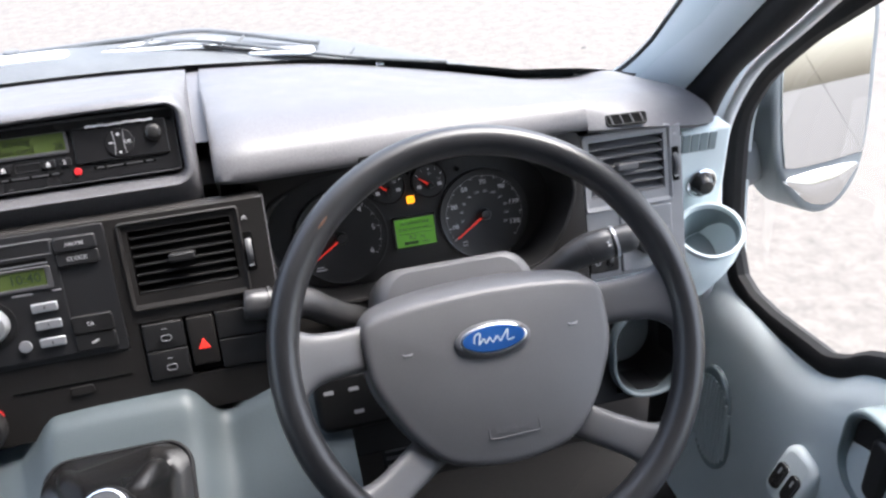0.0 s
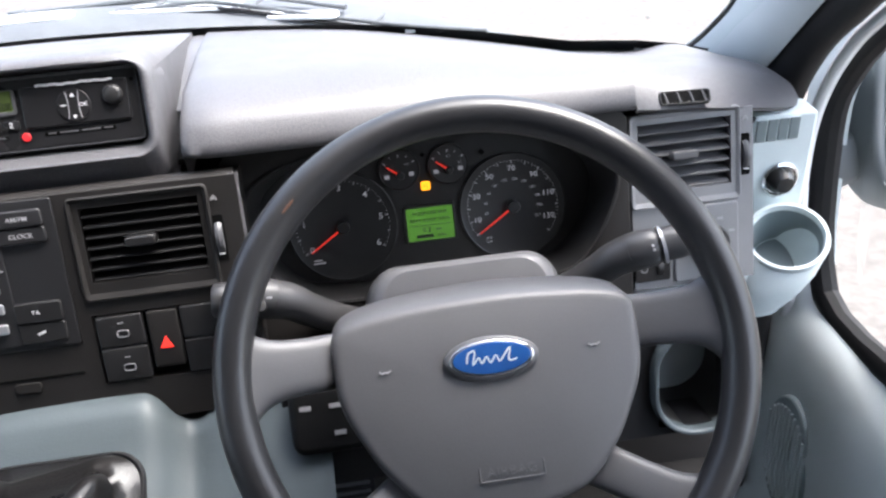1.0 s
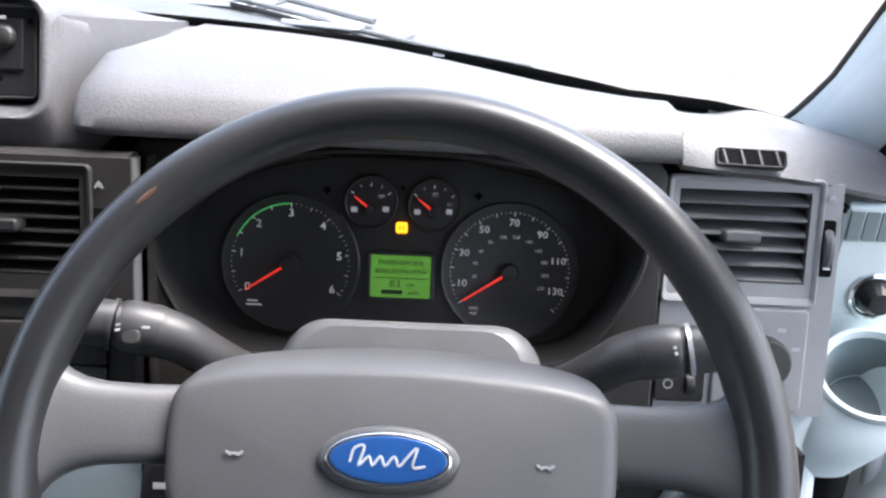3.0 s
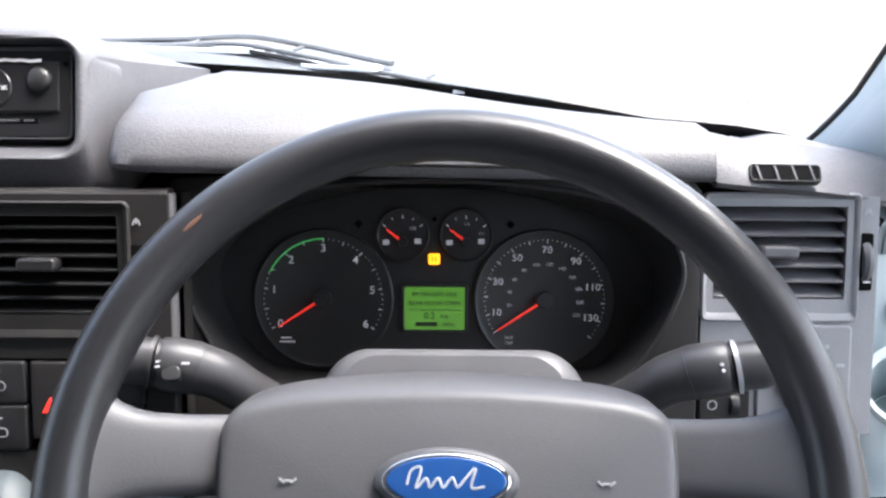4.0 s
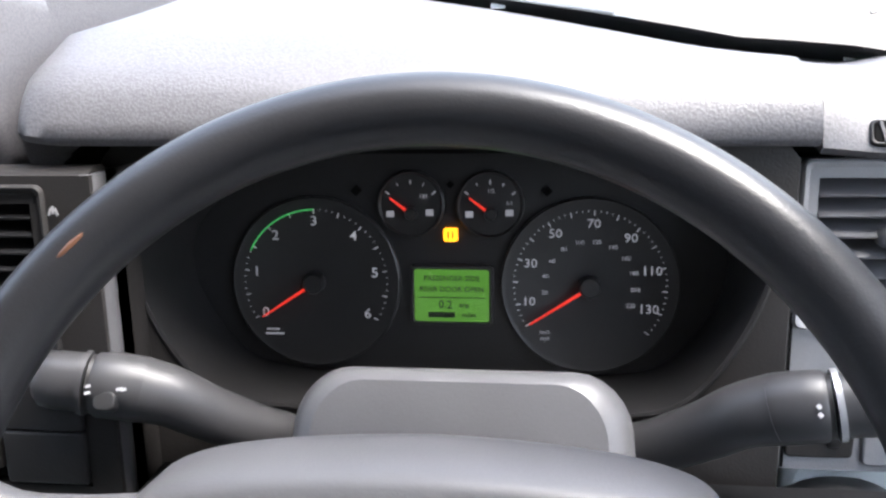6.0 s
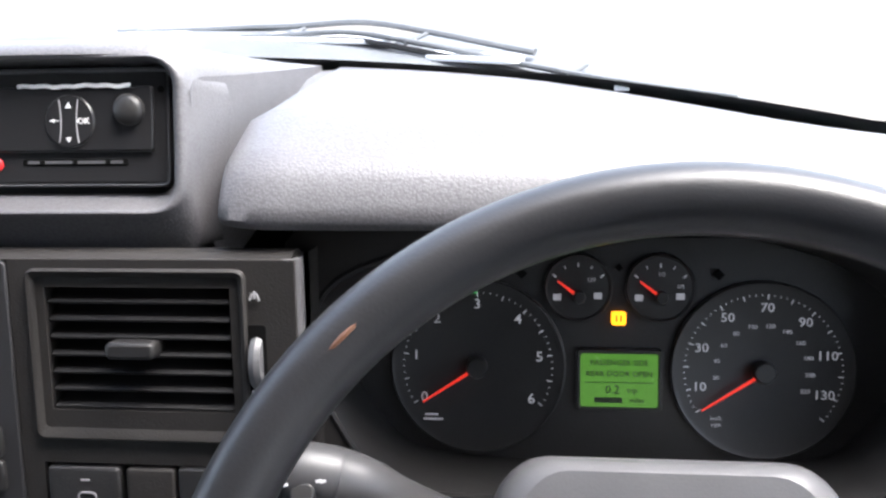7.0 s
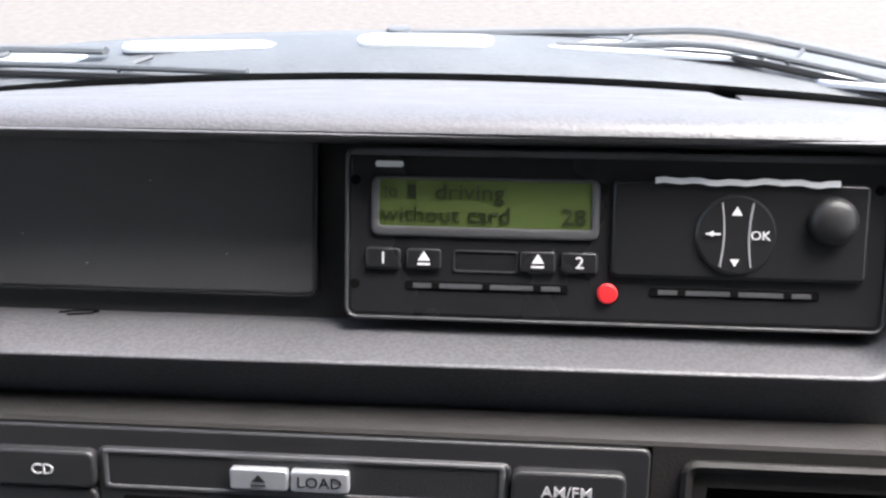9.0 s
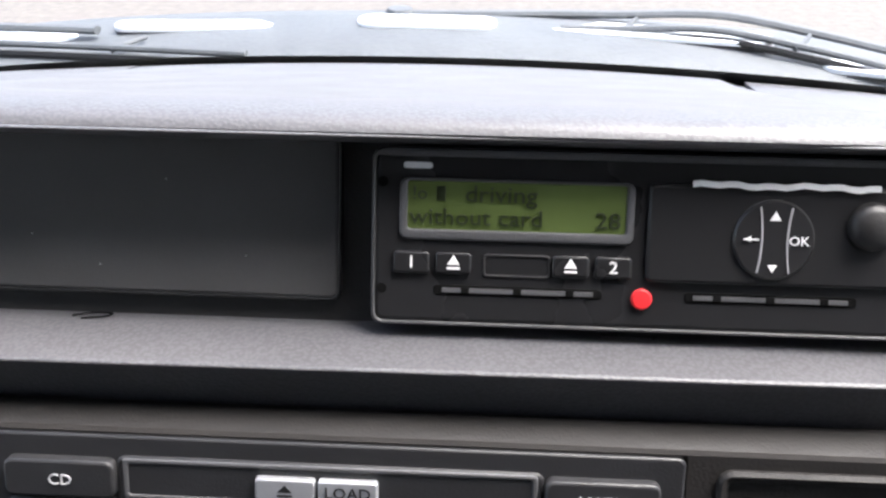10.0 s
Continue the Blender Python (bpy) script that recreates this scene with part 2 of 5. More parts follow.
def tube(path, a, b=None, seg=12, bm=None, closed=False, up=(0, 0, 1), cap=True, shrink=None):
    """A tube with an elliptical section (a across, b along up) on a path."""
    bm = bm or bmesh.new()
    b = a if b is None else b
    P = [Vector(p) for p in path]
    rings, N = [], len(P)
    for i, p in enumerate(P):
        t = (P[(i + 1) % N] - P[i - 1]) if closed else (P[min(i + 1, N - 1)] - P[max(i - 1, 0)])
        t.normalize()
        side = t.cross(Vector(up))
        side = side.normalized() if side.length > 1e-6 else Vector((1, 0, 0))
        top = side.cross(t).normalized()
        s = shrink(i / (N - 1)) if shrink else 1.0
        rings.append([p + side * (a * s * math.cos(2 * math.pi * k / seg)) + top * (b * s * math.sin(2 * math.pi * k / seg)) for k in range(seg)])
    if closed:
        rings.append(rings[0])
    return skin(bm, rings, True, cap and not closed, cap and not closed)


def lathe(profile, f, seg=32, bm=None, cap=True):
    """Turns (radius, w) round the w axis of the frame f."""
    bm = bm or bmesh.new()
    rings = [[f @ Vector((r * math.cos(2 * math.pi * k / seg), r * math.sin(2 * math.pi * k / seg), w)) for k in range(seg)] for r, w in profile]
    return skin(bm, rings, True, cap, cap)


def block(x0, x1, y0, y1, z0, z1, edge=0.003, bm=None, f=None):
    return plate(rrect(x1 - x0, y1 - y0, edge, 3, (x0 + x1) / 2, (y0 + y1) / 2), z0, z1, f or Matrix(), edge, 2, bm)


def words(name, text, size, f, u, v, w, mat, parent, spread=1.0, align="CENTER", depth=0.0002, label=""):
    """Lettering on the frame f, in Blender's own font, as a mesh."""
    cu = bpy.data.curves.new(name, "FONT")
    cu.body, cu.size, cu.extrude = text, size, depth
    cu.align_x, cu.align_y = align, "CENTER"
    cu.resolution_u = 2
    cu.offset = size * 0.004
    tmp = new("lettering", cu)
    me = bpy.data.meshes.new_from_object(tmp.evaluated_get(bpy.context.evaluated_depsgraph_get()))
    bpy.data.objects.remove(tmp)
    bpy.data.curves.remove(cu)
    me.transform(f @ Matrix.Translation((u, v, w)) @ Matrix.Diagonal((spread, 1, 1, 1)))
    me.materials.clear()
    me.materials.append(M[mat] if isinstance(mat, str) else mat)
    ob = new(name, me)
    ob.parent = parent
    p, off = parent, Vector((0, 0, 0))
    while p is not None:
        off += p.location
        p = p.parent
    ob.location = -off
    if label:
        ob["label"] = label
    return ob


def bar(f, u, v, w, lx, ly, bm=None, turn=0.0, t=0.0004):
    """A thin printed bar, lx by ly, turned by turn degrees on the frame f."""
    return block(-lx / 2, lx / 2, -ly / 2, ly / 2, 0, t, 0.0001, bm, f @ Matrix.Translation((u, v, w)) @ pose(0, 0, 0, 0, 0, turn))


CENTRE = -0.44          # the van's middle


def swept(x):
    """How far the foot of the glass sweeps in towards the driver's pillar."""
    return 0.045 * min(1.0, max(0.0, (x + 0.06) / 0.26))


def base_line(x):
    """Where the dash meets the foot of the windscreen."""
    s = abs(x - CENTRE) / 0.8
    return 1.262 - 0.05 * s ** 3 - swept(x), 1.4080 - 0.085 * s * s + 0.012 * min(1.0, max(0.0, (x - 0.2) / 0.1))


# ---- ground and the shell of the van ----
bm = bmesh.new()
for a, b in (((-900, -900), (900, 900)),):
    skin(bm, [[(a[0] + (b[0] - a[0]) * i / 30, a[1] + (b[1] - a[1]) * j / 30, 0) for i in range(31)] for j in range(31)], False)
g = part("ground", bm, "ground")
tagged(g, "pale gravel yard under a bright overcast sky", "ground", kind="structure")

XR, XL = 0.50, 2 * CENTRE - 0.50       # inner faces of the two sides


def side_wall(name, x, sign, label):
    """One cab side: a thick door skin with the window opening cut through it."""
    win = smooth_line([(1.05, 1.050), (1.105, 1.25), (1.080, 1.345), (1.00, 1.435), (0.90, 1.515), (0.64, 1.715), (0.46, 1.82), (0.28, 1.84), (0.20, 1.79), (0.19, 1.25), (0.24, 1.17), (0.62, 1.155), (0.74, 1.12), (0.80, 1.072), (0.86, 1.050)], 4, True)
    cy, cz = 0.5, 1.4
    outer = []
    for y, z in win:
        dy, dz = y - cy, z - cz
        s = min((0.95 if dy > 0 else 0.85) / max(abs(dy), 1e-6), (0.75 if dz > 0 else 1.0) / max(abs(dz), 1e-6))
        oy, oz = cy + dy * s, cz + dz * s
        outer.append((min(oy, 1.17 - max(0.0, oz - 1.34) / 0.87), oz))      # stops behind the windscreen pillar
    b = bmesh.new()
    skin(b, [[(x, y, z) for y, z in outer], [(x, y, z) for y, z in win], [(x + sign * 0.022, y, z - (0.022 if z < 1.2 else 0)) for y, z in win], [(x + sign * 0.05, y, z) for y, z in outer]], True)
    ob = part(name, b, "pale_blue")
    tagged(ob, label, "wall", kind="structure")
    return win


win = side_wall("wall_right", XR, 1, "pale blue-grey trimmed cab side with a door window")
side_wall("wall_left", XL, -1, "pale blue-grey trimmed far cab side with a window")
for name, x, lab in (("window_right", XR + 0.012, "clear side door glass in black rubber seals"), ("window_left", XL - 0.02, "clear far side door glass")):
    w = thing(name, lab, "window", kind="structure", at=(x, 0.45, 1.05))
    b = bmesh.new()
    b.faces.new([b.verts.new((x, y, z)) for y, z in win])
    p = part("pane", b, "glass", w)
    p.visible_shadow = False
    part("window_seal", tube([(x - 0.014 if x > 0 else x + 0.014, y, z) for y, z in win], 0.019, 0.016, 10, closed=True, up=(1, 0, 0)), "rubber", w, "black rubber window seal")

# unseen roof, lowered and brought forward so it shades console and wheel
b = block(XL - 0.05, XR + 0.05, -0.45, 0.76, 1.895, 1.95, 0.01)
tagged(part("ceiling", b, "trim_board"), "unseen pale grey cab roof, set forward to shade the console", "ceiling", kind="structure")
# unseen rear wall, added to keep light out and bounce a little
b = block(XL - 0.05, XR + 0.05, -0.47, -0.42, 0.4, 2.05, 0.01)
tagged(part("wall_rear", b, "rear_bounce"), "unseen grey wall behind the seats, added to limit rear light", "wall", kind="structure")
b = block(XL - 0.05, XR + 0.05, -0.45, 1.40, 0.50, 0.55, 0.01)
tagged(part("floor", b, "floor_mat"), "black rubber cab floor mat", "floor", kind="structure")
b = block(XL - 0.05, XR + 0.05, 1.28, 1.33, 0.5, 1.26, 0.01)
tagged(part("wall_front", b, "black"), "black footwell firewall", "wall", kind="structure")

# ---- windscreen, bonnet, cowl and wipers ----
ws = thing("windscreen", "clear raked windscreen with a black border", "windscreen", kind="structure", at=(CENTRE, 1.26, 1.39))
NX = 40
xs = [CENTRE + 0.80 * (2 * i / NX - 1) for i in range(NX + 1)]


def screen_point(x, h, off=0.0):
    """A point on the raked and curved glass, h up from its foot."""
    y, z = base_line(x)
    bow = 0.10 * (abs(x - CENTRE) / 0.8) ** 4
    return (CENTRE + (x - CENTRE) * (1 - 0.10 * h), y + 0.012 - max(0.0, bow * min(1, h * 3 + 0.35) - swept(x)) - 0.80 * h + off, z - 0.012 + 0.78 * h + off)


b = bmesh.new()
rows_ = [[screen_point(x, h) for x in xs] for h in (0, 0.1, 0.2, 0.3, 0.4, 0.5, 0.635)]
skin(b, rows_, False)
p = part("pane", b, "glass", ws)
p.visible_shadow = False
b = bmesh.new()
skin(b, [[screen_point(x, -0.014 + (0.034 + 0.016 * min(1.0, max(0.0, (x + 0.1) / 0.3))) * t, 0.002) for x in xs] for t in (0, 0.5, 1)], False)
part("black_border", b, "rubber", ws, "black ceramic border at the foot of the glass")
# unseen rail, set forward with the roof edge to shade the console
part("header_rail", tube([screen_point(x, 0.645) for x in xs], 0.04, 0.02, 10), "trim_board", ws, "pale rail over the glass")
for u, v in ((0.283, 0), (0.018, 0)):
    pt = Vector(screen_point(u, 0.012))
    part("glass_tag", block(-0.006, 0.006, -0.0025, 0.0025, 0, 0.001, 0.0005, None, Matrix.Translation(pt + Vector((0, -0.004, 0.006))) @ pose(0, 0, 0, 44, 0, 0)), "white_mark", ws, "small white tag on the border")

bon = thing("bonnet", "white painted bonnet beyond the windscreen", "bonnet", at=(CENTRE, 1.6, 1.2))
b = bmesh.new()
skin(b, [[(x, 1.408 + 0.842 * t - 0.06 * (abs(x - CENTRE) / 0.8) ** 2, 1.330 - 0.305 * t - 0.05 * t * t - 0.06 * (abs(x - CENTRE) / 0.8) ** 3) for x in xs] for t in (0, 0.05, 0.2, 0.4, 0.6, 0.8, 1.0)], False)
part("skin", b, "paint", bon)
b = bmesh.new()
skin(b, [[(x, 2.25 - 0.06 * (abs(x - CENTRE) / 0.8) ** 2, z - 0.06 * (abs(x - CENTRE) / 0.8) ** 3) for x in xs] for z in (0.975, 0.3)], False)
part("front_panel", b, "paint", bon)

cowl = thing("cowl", "weathered grey plastic scuttle panel with drain slots", "cowl", at=(CENTRE, 1.4, 1.34))
b = bmesh.new()
COWL = ((0.006, -0.030), (0.016, -0.008), (0.035, 0.000), (0.070, 0.004), (0.110, 0.006), (0.135, 0.004), (0.145, -0.004), (0.150, -0.10))
skin(b, [[(x, base_line(x)[0] + dy * min(1.0, max(0.10, (0.20 - x) / 0.30)), base_line(x)[1] + dz) for x in xs] for dy, dz in COWL], False)
part("panel", b, "cowl", cowl)
for x0, y0, x1, y1, wd in ((-0.500, 1.355, -0.391, 1.354, 0.032), (-0.359, 1.366, -0.182, 1.335, 0.034), (-0.153, 1.311, -0.064, 1.284, 0.026), (-0.800, 1.333, -0.716, 1.336, 0.022), (-0.690, 1.343, -0.565, 1.352, 0.024), (-0.96, 1.325, -0.84, 1.33, 0.022)):
    xc, yc = (x0 + x1) / 2, (y0 + y1) / 2
    z = base_line(xc)[1] + 0.0035
    part("drain_cover", plate(rrect(math.hypot(x1 - x0, y1 - y0), wd, wd * 0.46, 5), 0, 0.004, Matrix.Translation((xc, yc, z)) @ pose(0, 0, 0, 0, 0, math.degrees(math.atan2(y1 - y0, x1 - x0))), 0.0015), "paint", cowl, "white painted insert in the scuttle")


def wiper(name, way, label):
    """A wiper: pivot cap, arm, and a blade with its carrier and rubber."""
    w = thing(name, label, "wiper", "windscreen wipers", at=way[0])
    line = [Vector(p) - Vector((0, 0, 0.007)) for p in smooth_line(way, 8)]
    n = len(line)
    part("pivot_cap", lathe([(0.014, -0.02), (0.014, -0.006), (0.010, 0.002), (0.0, 0.003)], Matrix.Translation(Vector(way[0])), 16), "cowl", w)
    part("arm", tube([Vector(p) + Vector((0, 0, 0.004)) for p in line[:int(n * 0.75)]], 0.0055, 0.0035, 8), "cowl", w, "weathered grey arm")
    part("blade_frame", tube([Vector(p) + Vector((-0.01, -0.030, 0.000)) for p in line[int(n * 0.18):]], 0.0035, 0.0028, 8), "cowl", w)
    part("blade_rubber", tube([Vector(p) + Vector((-0.01, -0.036, -0.006)) for p in line[int(n * 0.12):]], 0.002, 0.003, 6), "rubber", w)
    for k in (0.3, 0.55, 0.8):
        q = Vector(line[int(n * k)])
        part("yoke", tube([q + Vector((0.004, -0.006, 0.002)), q + Vector((-0.005, -0.024, 0.001)), q + Vector((-0.014, -0.032, -0.002))], 0.0020, 0.0020, 6), "cowl", w)
    return w


wiper("wiper", [(-0.470, 1.388, 1.414), (-0.350, 1.384, 1.4175), (-0.293, 1.380, 1.419), (-0.220, 1.366, 1.4235), (-0.150, 1.343, 1.4165), (-0.065, 1.314, 1.404), (0.020, 1.287, 1.393), (0.120, 1.262, 1.383)], "long grey wiper arm resting along the glass")
wiper("wiper", [(-1.02, 1.340, 1.392), (-0.94, 1.350, 1.402), (-0.86, 1.346, 1.408), (-0.76, 1.335, 1.411), (-0.66, 1.322, 1.413), (-0.56, 1.310, 1.414)], "grey wiper arm with a black rubber blade")
part("glass_spot", block(-0.003, 0.003, -0.0015, 0.0015, 0, 0.0006, 0.0005, None, Matrix.Translation((0.298, 1.199, 1.382)) @ pose(0, 0, 0, 44, 0, 20)), "black", ws, "small dark fleck on the glass")

# ---- dashboard skins ----
dash = thing("dashboard", "two-tone grey and charcoal van dashboard", "dashboard", at=(CENTRE, 1.0, 1.2))


def lid_section(x):
    """The hood over the gauges, cut across at x."""
    y, z = base_line(x)
    r = 0.034
    d = max(0.0, (-0.2130 + r) - x) / r
    k = 1 - math.sqrt(max(0.0, 1 - d * d))
    s = min(1.0, max(0.0, (0.20 - x) / 0.42)) ** 1.2
    e = min(1.0, max(0.0, x / 0.19))
    front = [(0.962, 1.381), (0.948, 1.379), (0.942, 1.381), (0.940, 1.386), (0.944, 1.394), (0.952, 1.4045), (0.961, 1.4120 - 0.003 * e), (0.974, 1.4160 - 0.007 * e), (1.01, 1.4175 + 0.006 * min(1.0, s * 2) - 0.011 * e)]
    out = [(x, a + k * 0.011 - 0.039 * s, b + 0.018 * s - k * 0.012 * (b - 1.383) / 0.045) for a, b in front]
    y1, z1 = 1.01 - 0.039 * s, 1.4175 + 0.006 * min(1.0, s * 2) + 0.018 * s - 0.011 * e
    out += [(x, y1 + (y - 0.002 - y1) * t, z1 + (z - z1) * (t ** 1.05) - k * 0.012 * (1 - t)) for t in (0.2, 0.4, 0.6, 0.8, 1.0)]
    return out


def run(x0, x1, n, ease=False):
    return [x0 + (x1 - x0) * ((i / n) ** 2 if ease else i / n) for i in range(n + 1)]


def lid_row(x):
    """One cut of the hood, its left end drawn towards the pod at the back."""
    k = max(0.0, 1 - (x + 0.2130) / 0.06)
    sec_ = lid_section(x)
    return [(x - 0.0085 * k * min(1.0, max(0.0, (q[1] - 0.96) / 0.20)), q[1], q[2]) for q in [(x, sec_[0][1] + 0.02, sec_[0][2])] + sec_]


bm = skin(bmesh.new(), [lid_row(x) for x in run(-0.2130, -0.180, 8, True) + run(-0.172, 0.1976, 12)], False)
sec = lid_row(-0.2130)[1:]
part("hood", bm, "soft_grey", dash, "light grey grained hood over the gauges", 50)
edge = [lid_section(x)[3] for x in run(-0.066, 0.10, 8)]
# the groove is not cut: a near-black strip gives its shade
part("lid_groove", tube([(p[0], p[1] - 0.0004, p[2] + 0.004) for p in edge], 0.0012, 0.0012, 6), "slot", dash, "groove round the lid tab, its shade a dark strip")
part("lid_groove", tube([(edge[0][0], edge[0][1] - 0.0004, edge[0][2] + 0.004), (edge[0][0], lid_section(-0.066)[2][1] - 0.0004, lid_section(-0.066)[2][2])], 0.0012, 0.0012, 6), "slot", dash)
b = bmesh.new()
skin(b, [[tuple(p) for p in sec[3:]], [(p[0] + 0.002, p[1] + 0.001, 1.374) for p in sec[3:]]], False)
part("hood_end", b, "soft_grey", dash)
b = bmesh.new()
skin(b, [[(x, p[1], p[2] - 0.003 - 0.030 * max(0.0, (1.20 - p[1]) / 0.20)) for p in sec if p[1] > 1.0] for x in (-0.250, -0.200)], False)
part("groove_floor", b, "soft_grey", dash, "", 50)

bm = bmesh.new()
RIGHT = [(0.1985, 0.9405, 1.379, 0.951, 1.4010, 0.975, 1.4082, *base_line(0.1985)),
         (0.225, 0.9410, 1.376, 0.952, 1.391, 0.980, 1.4020, *base_line(0.225)),
         (0.270, 0.942, 1.372, 0.954, 1.381, 0.990, 1.3960, *base_line(0.27)),
         (0.310, 0.948, 1.365, 0.962, 1.374, 1.00, 1.386, 1.180, 1.357),
         (0.345, 0.962, 1.355, 0.975, 1.365, 1.01, 1.374, 1.110, 1.363),
         (0.375, 0.982, 1.345, 0.992, 1.354, 1.015, 1.362, 1.060, 1.364),
         (0.395, 1.000, 1.338, 1.006, 1.344, 1.018, 1.350, 1.040, 1.352)]
rr_ = []
for x, ya, za, yb, zb, yc, zc, yd, zd in smooth_line(RIGHT, 4):
    pts = [(x, ya + 0.03, za - 0.004), (x, ya + 0.004, za - 0.003), (x, ya, za + 0.002), (x, yb, zb), (x, yc, zc)]
    pts += [(x, yc + (yd - yc) * t, zc + (zd - zc) * t + 0.0015 * min(1.0, max(0.0, x - 0.2) / 0.1) * math.sin(math.pi * t)) for t in (0.25, 0.5, 0.75, 1.0)]
    rr_.append(pts)
skin(bm, rr_, False)
part("end_top", bm, "soft_grey", dash, "light grey grained dash end", 50)

# centre pod round the tachograph
POD = plane_frame(CENTRE, 0.919, 1.4385, 21)
outer = rrect(0.423, 0.1095, 0.016, 6, 0, -0.00725)
front = rrect(0.420, 0.0835, 0.017, 6, 0, 0.00575)
inner = rrect(0.403, 0.0775, 0.014, 6, 0, 0.00655)
back = rrect(0.398, 0.068, 0.010, 6, 0, 0.0100)
bm = bmesh.new()


def lip_back(u):
    """How far the pod's lip falls back towards its driver-side end."""
    return -0.011 * min(1.0, max(0.0, (u - 0.135) / 0.075)) ** 1.6


rings = [[POD @ Vector((x, y, -0.07)) for x, y in outer], [POD @ Vector((x, y, -0.030)) for x, y in outer], [POD @ Vector((x, y + (0.004 if y < -0.02 else 0), -0.024)) for x, y in outer]]
for k in range(11):                     # the lip turns over from the undercut into the recess
    s = k / 10
    rings.append([POD @ Vector((a[0] + (c[0] - a[0]) * s, a[1] + (c[1] - a[1]) * s, -0.0022 + 0.0044 * math.sin(math.pi * s) ** 0.6 + lip_back(a[0]))) for a, c in zip(front, inner)])
rings.append([POD @ Vector((x, y, -0.0215)) for x, y in back])
rings.append([POD @ Vector((x, y, -0.040)) for x, y in back])
skin(bm, rings, True)
part("centre_pod", bm, "soft_grey", dash, "grey grained pod framing the radio slots", 50)
part("pod_backing", plate(rrect(0.405, 0.10, 0.01, 4), -0.05, -0.036, POD), "dark", dash, "charcoal grained backing plate")
bm = bmesh.new()
rows_ = []
for x in [CENTRE + 0.2105 * math.sin(math.pi / 2 * k / 14) for k in range(-14, 15)]:
    y, z = base_line(x)
    d = min(max(0.0, abs(x - CENTRE) - 0.187), 0.0238)
    f = POD @ Vector((x - CENTRE, 0.0475 - 0.024 + math.sqrt(0.024 ** 2 - d * d), -0.0022 + lip_back(x - CENTRE)))
    up, end = Vector((x, f.y + 0.0030, f.z + 0.0060)), Vector((x, f.y + 0.022, f.z + 0.0032))
    row = [f + Vector((0, 0.002, -0.003))] + [f * (1 - q) ** 2 + up * (2 * q * (1 - q)) + end * (q * q) for q in (0, 0.17, 0.34, 0.5, 0.67, 0.84, 1.0)]
    rows_.append([tuple(p) for p in row] + [(CENTRE + (x - CENTRE) * (1 - 0.045 * t ** 0.8), end.y + (y - end.y) * t, end.z + (z - end.z) * t ** 0.95) for t in (0.15, 0.3, 0.5, 0.75, 1.0)])
skin(bm, rows_, False)
part("pod_top", bm, "soft_grey", dash, "", 50)
for sx in (-1, 1):
    bm = bmesh.new()
    skin(bm, [[p for p in (rows_[0] if sx < 0 else rows_[-1])], [(p[0] + sx * 0.0004, p[1], 1.36) for p in (rows_[0] if sx < 0 else rows_[-1])]], False)
    part("pod_side", bm, "soft_grey", dash, "", 50)
bm = bmesh.new()
left_ = rows_[0][5:]
rg = []
for dx, k in ((0.0, 0.0), (0.03, 0.04), (0.08, 0.12), (0.16, 0.28), (0.30, 0.5), (0.58, 0.9)):
    rg.append([(q[0] - dx, q[1] + 0.010 * k, q[2] * (1 - k) + (base_line(q[0] - dx)[1] + 0.012) * k if i < len(left_) - 1 else base_line(q[0] - dx)[1]) for i, q in enumerate(left_)])
skin(bm, rg, False)
part("far_top", bm, "soft_grey", dash)

hair = smooth_line([(-0.109, -0.026), (-0.105, -0.031), (-0.100, -0.0325), (-0.0957, -0.031), (-0.097, -0.026), (-0.101, -0.0235), (-0.104, -0.022)], 4)
part("loose_thread", tube([POD @ Vector((u, -0.0234, w)) for u, w in hair], 0.00035, 0.00035, 6), "slot", dash, "dark curled thread on the pod ledge")
for (u0, w0), (u1, w1) in (((0.0876, -0.026), (0.1087, -0.025)), ((0.1087, -0.025), (0.1063, -0.0215)), ((0.0873, -0.0215), (0.0876, -0.026))):
    part("scratch", tube([POD @ Vector((u0, -0.0238, w0)), POD @ Vector((u1, -0.0238, w1))], 0.0004, 0.0003, 6), "dark", dash)

# centre console face
FC = plane_frame(CENTRE, 0.8725, 1.300, 15.5)
# unseen near-black filler: core backs the gaps, added plates stop light leaks
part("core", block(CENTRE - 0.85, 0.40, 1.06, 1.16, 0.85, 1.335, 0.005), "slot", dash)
part("light_block", block(-0.40, 0.205, 0.965, 1.09, 1.368, 1.374, 0.002), "slot", dash)
part("light_block", block(0.195, 0.345, 0.975, 1.12, 1.336, 1.342, 0.002), "slot", dash)


def holed(u0, u1, v0, v1, holes, w0, w1, f, bm=None):
    """A flat panel with rectangular openings through it."""
    bm = bm or bmesh.new()
    us = sorted({u0, u1, *[h[0] for h in holes], *[h[1] for h in holes]})
    vs = sorted({v0, v1, *[h[2] for h in holes], *[h[3] for h in holes]})

    def q(*pts):
        bm.faces.new([bm.verts.new(f @ Vector(p)) for p in pts])
    for a, b in zip(us, us[1:]):
        for c, d in zip(vs, vs[1:]):
            cu, cv = (a + b) / 2, (c + d) / 2
            if not any(h[0] < cu < h[1] and h[2] < cv < h[3] for h in holes):
                q((a, c, w1), (b, c, w1), (b, d, w1), (a, d, w1))
    for a, b, c, d in [(u0, u1, v0, v1), *holes]:
        for p1, p2 in (((a, c), (b, c)), ((b, c), (b, d)), ((b, d), (a, d)), ((a, d), (a, c))):
            q((*p1, w1), (*p2, w1), (*p2, w0), (*p1, w0))
    return bm


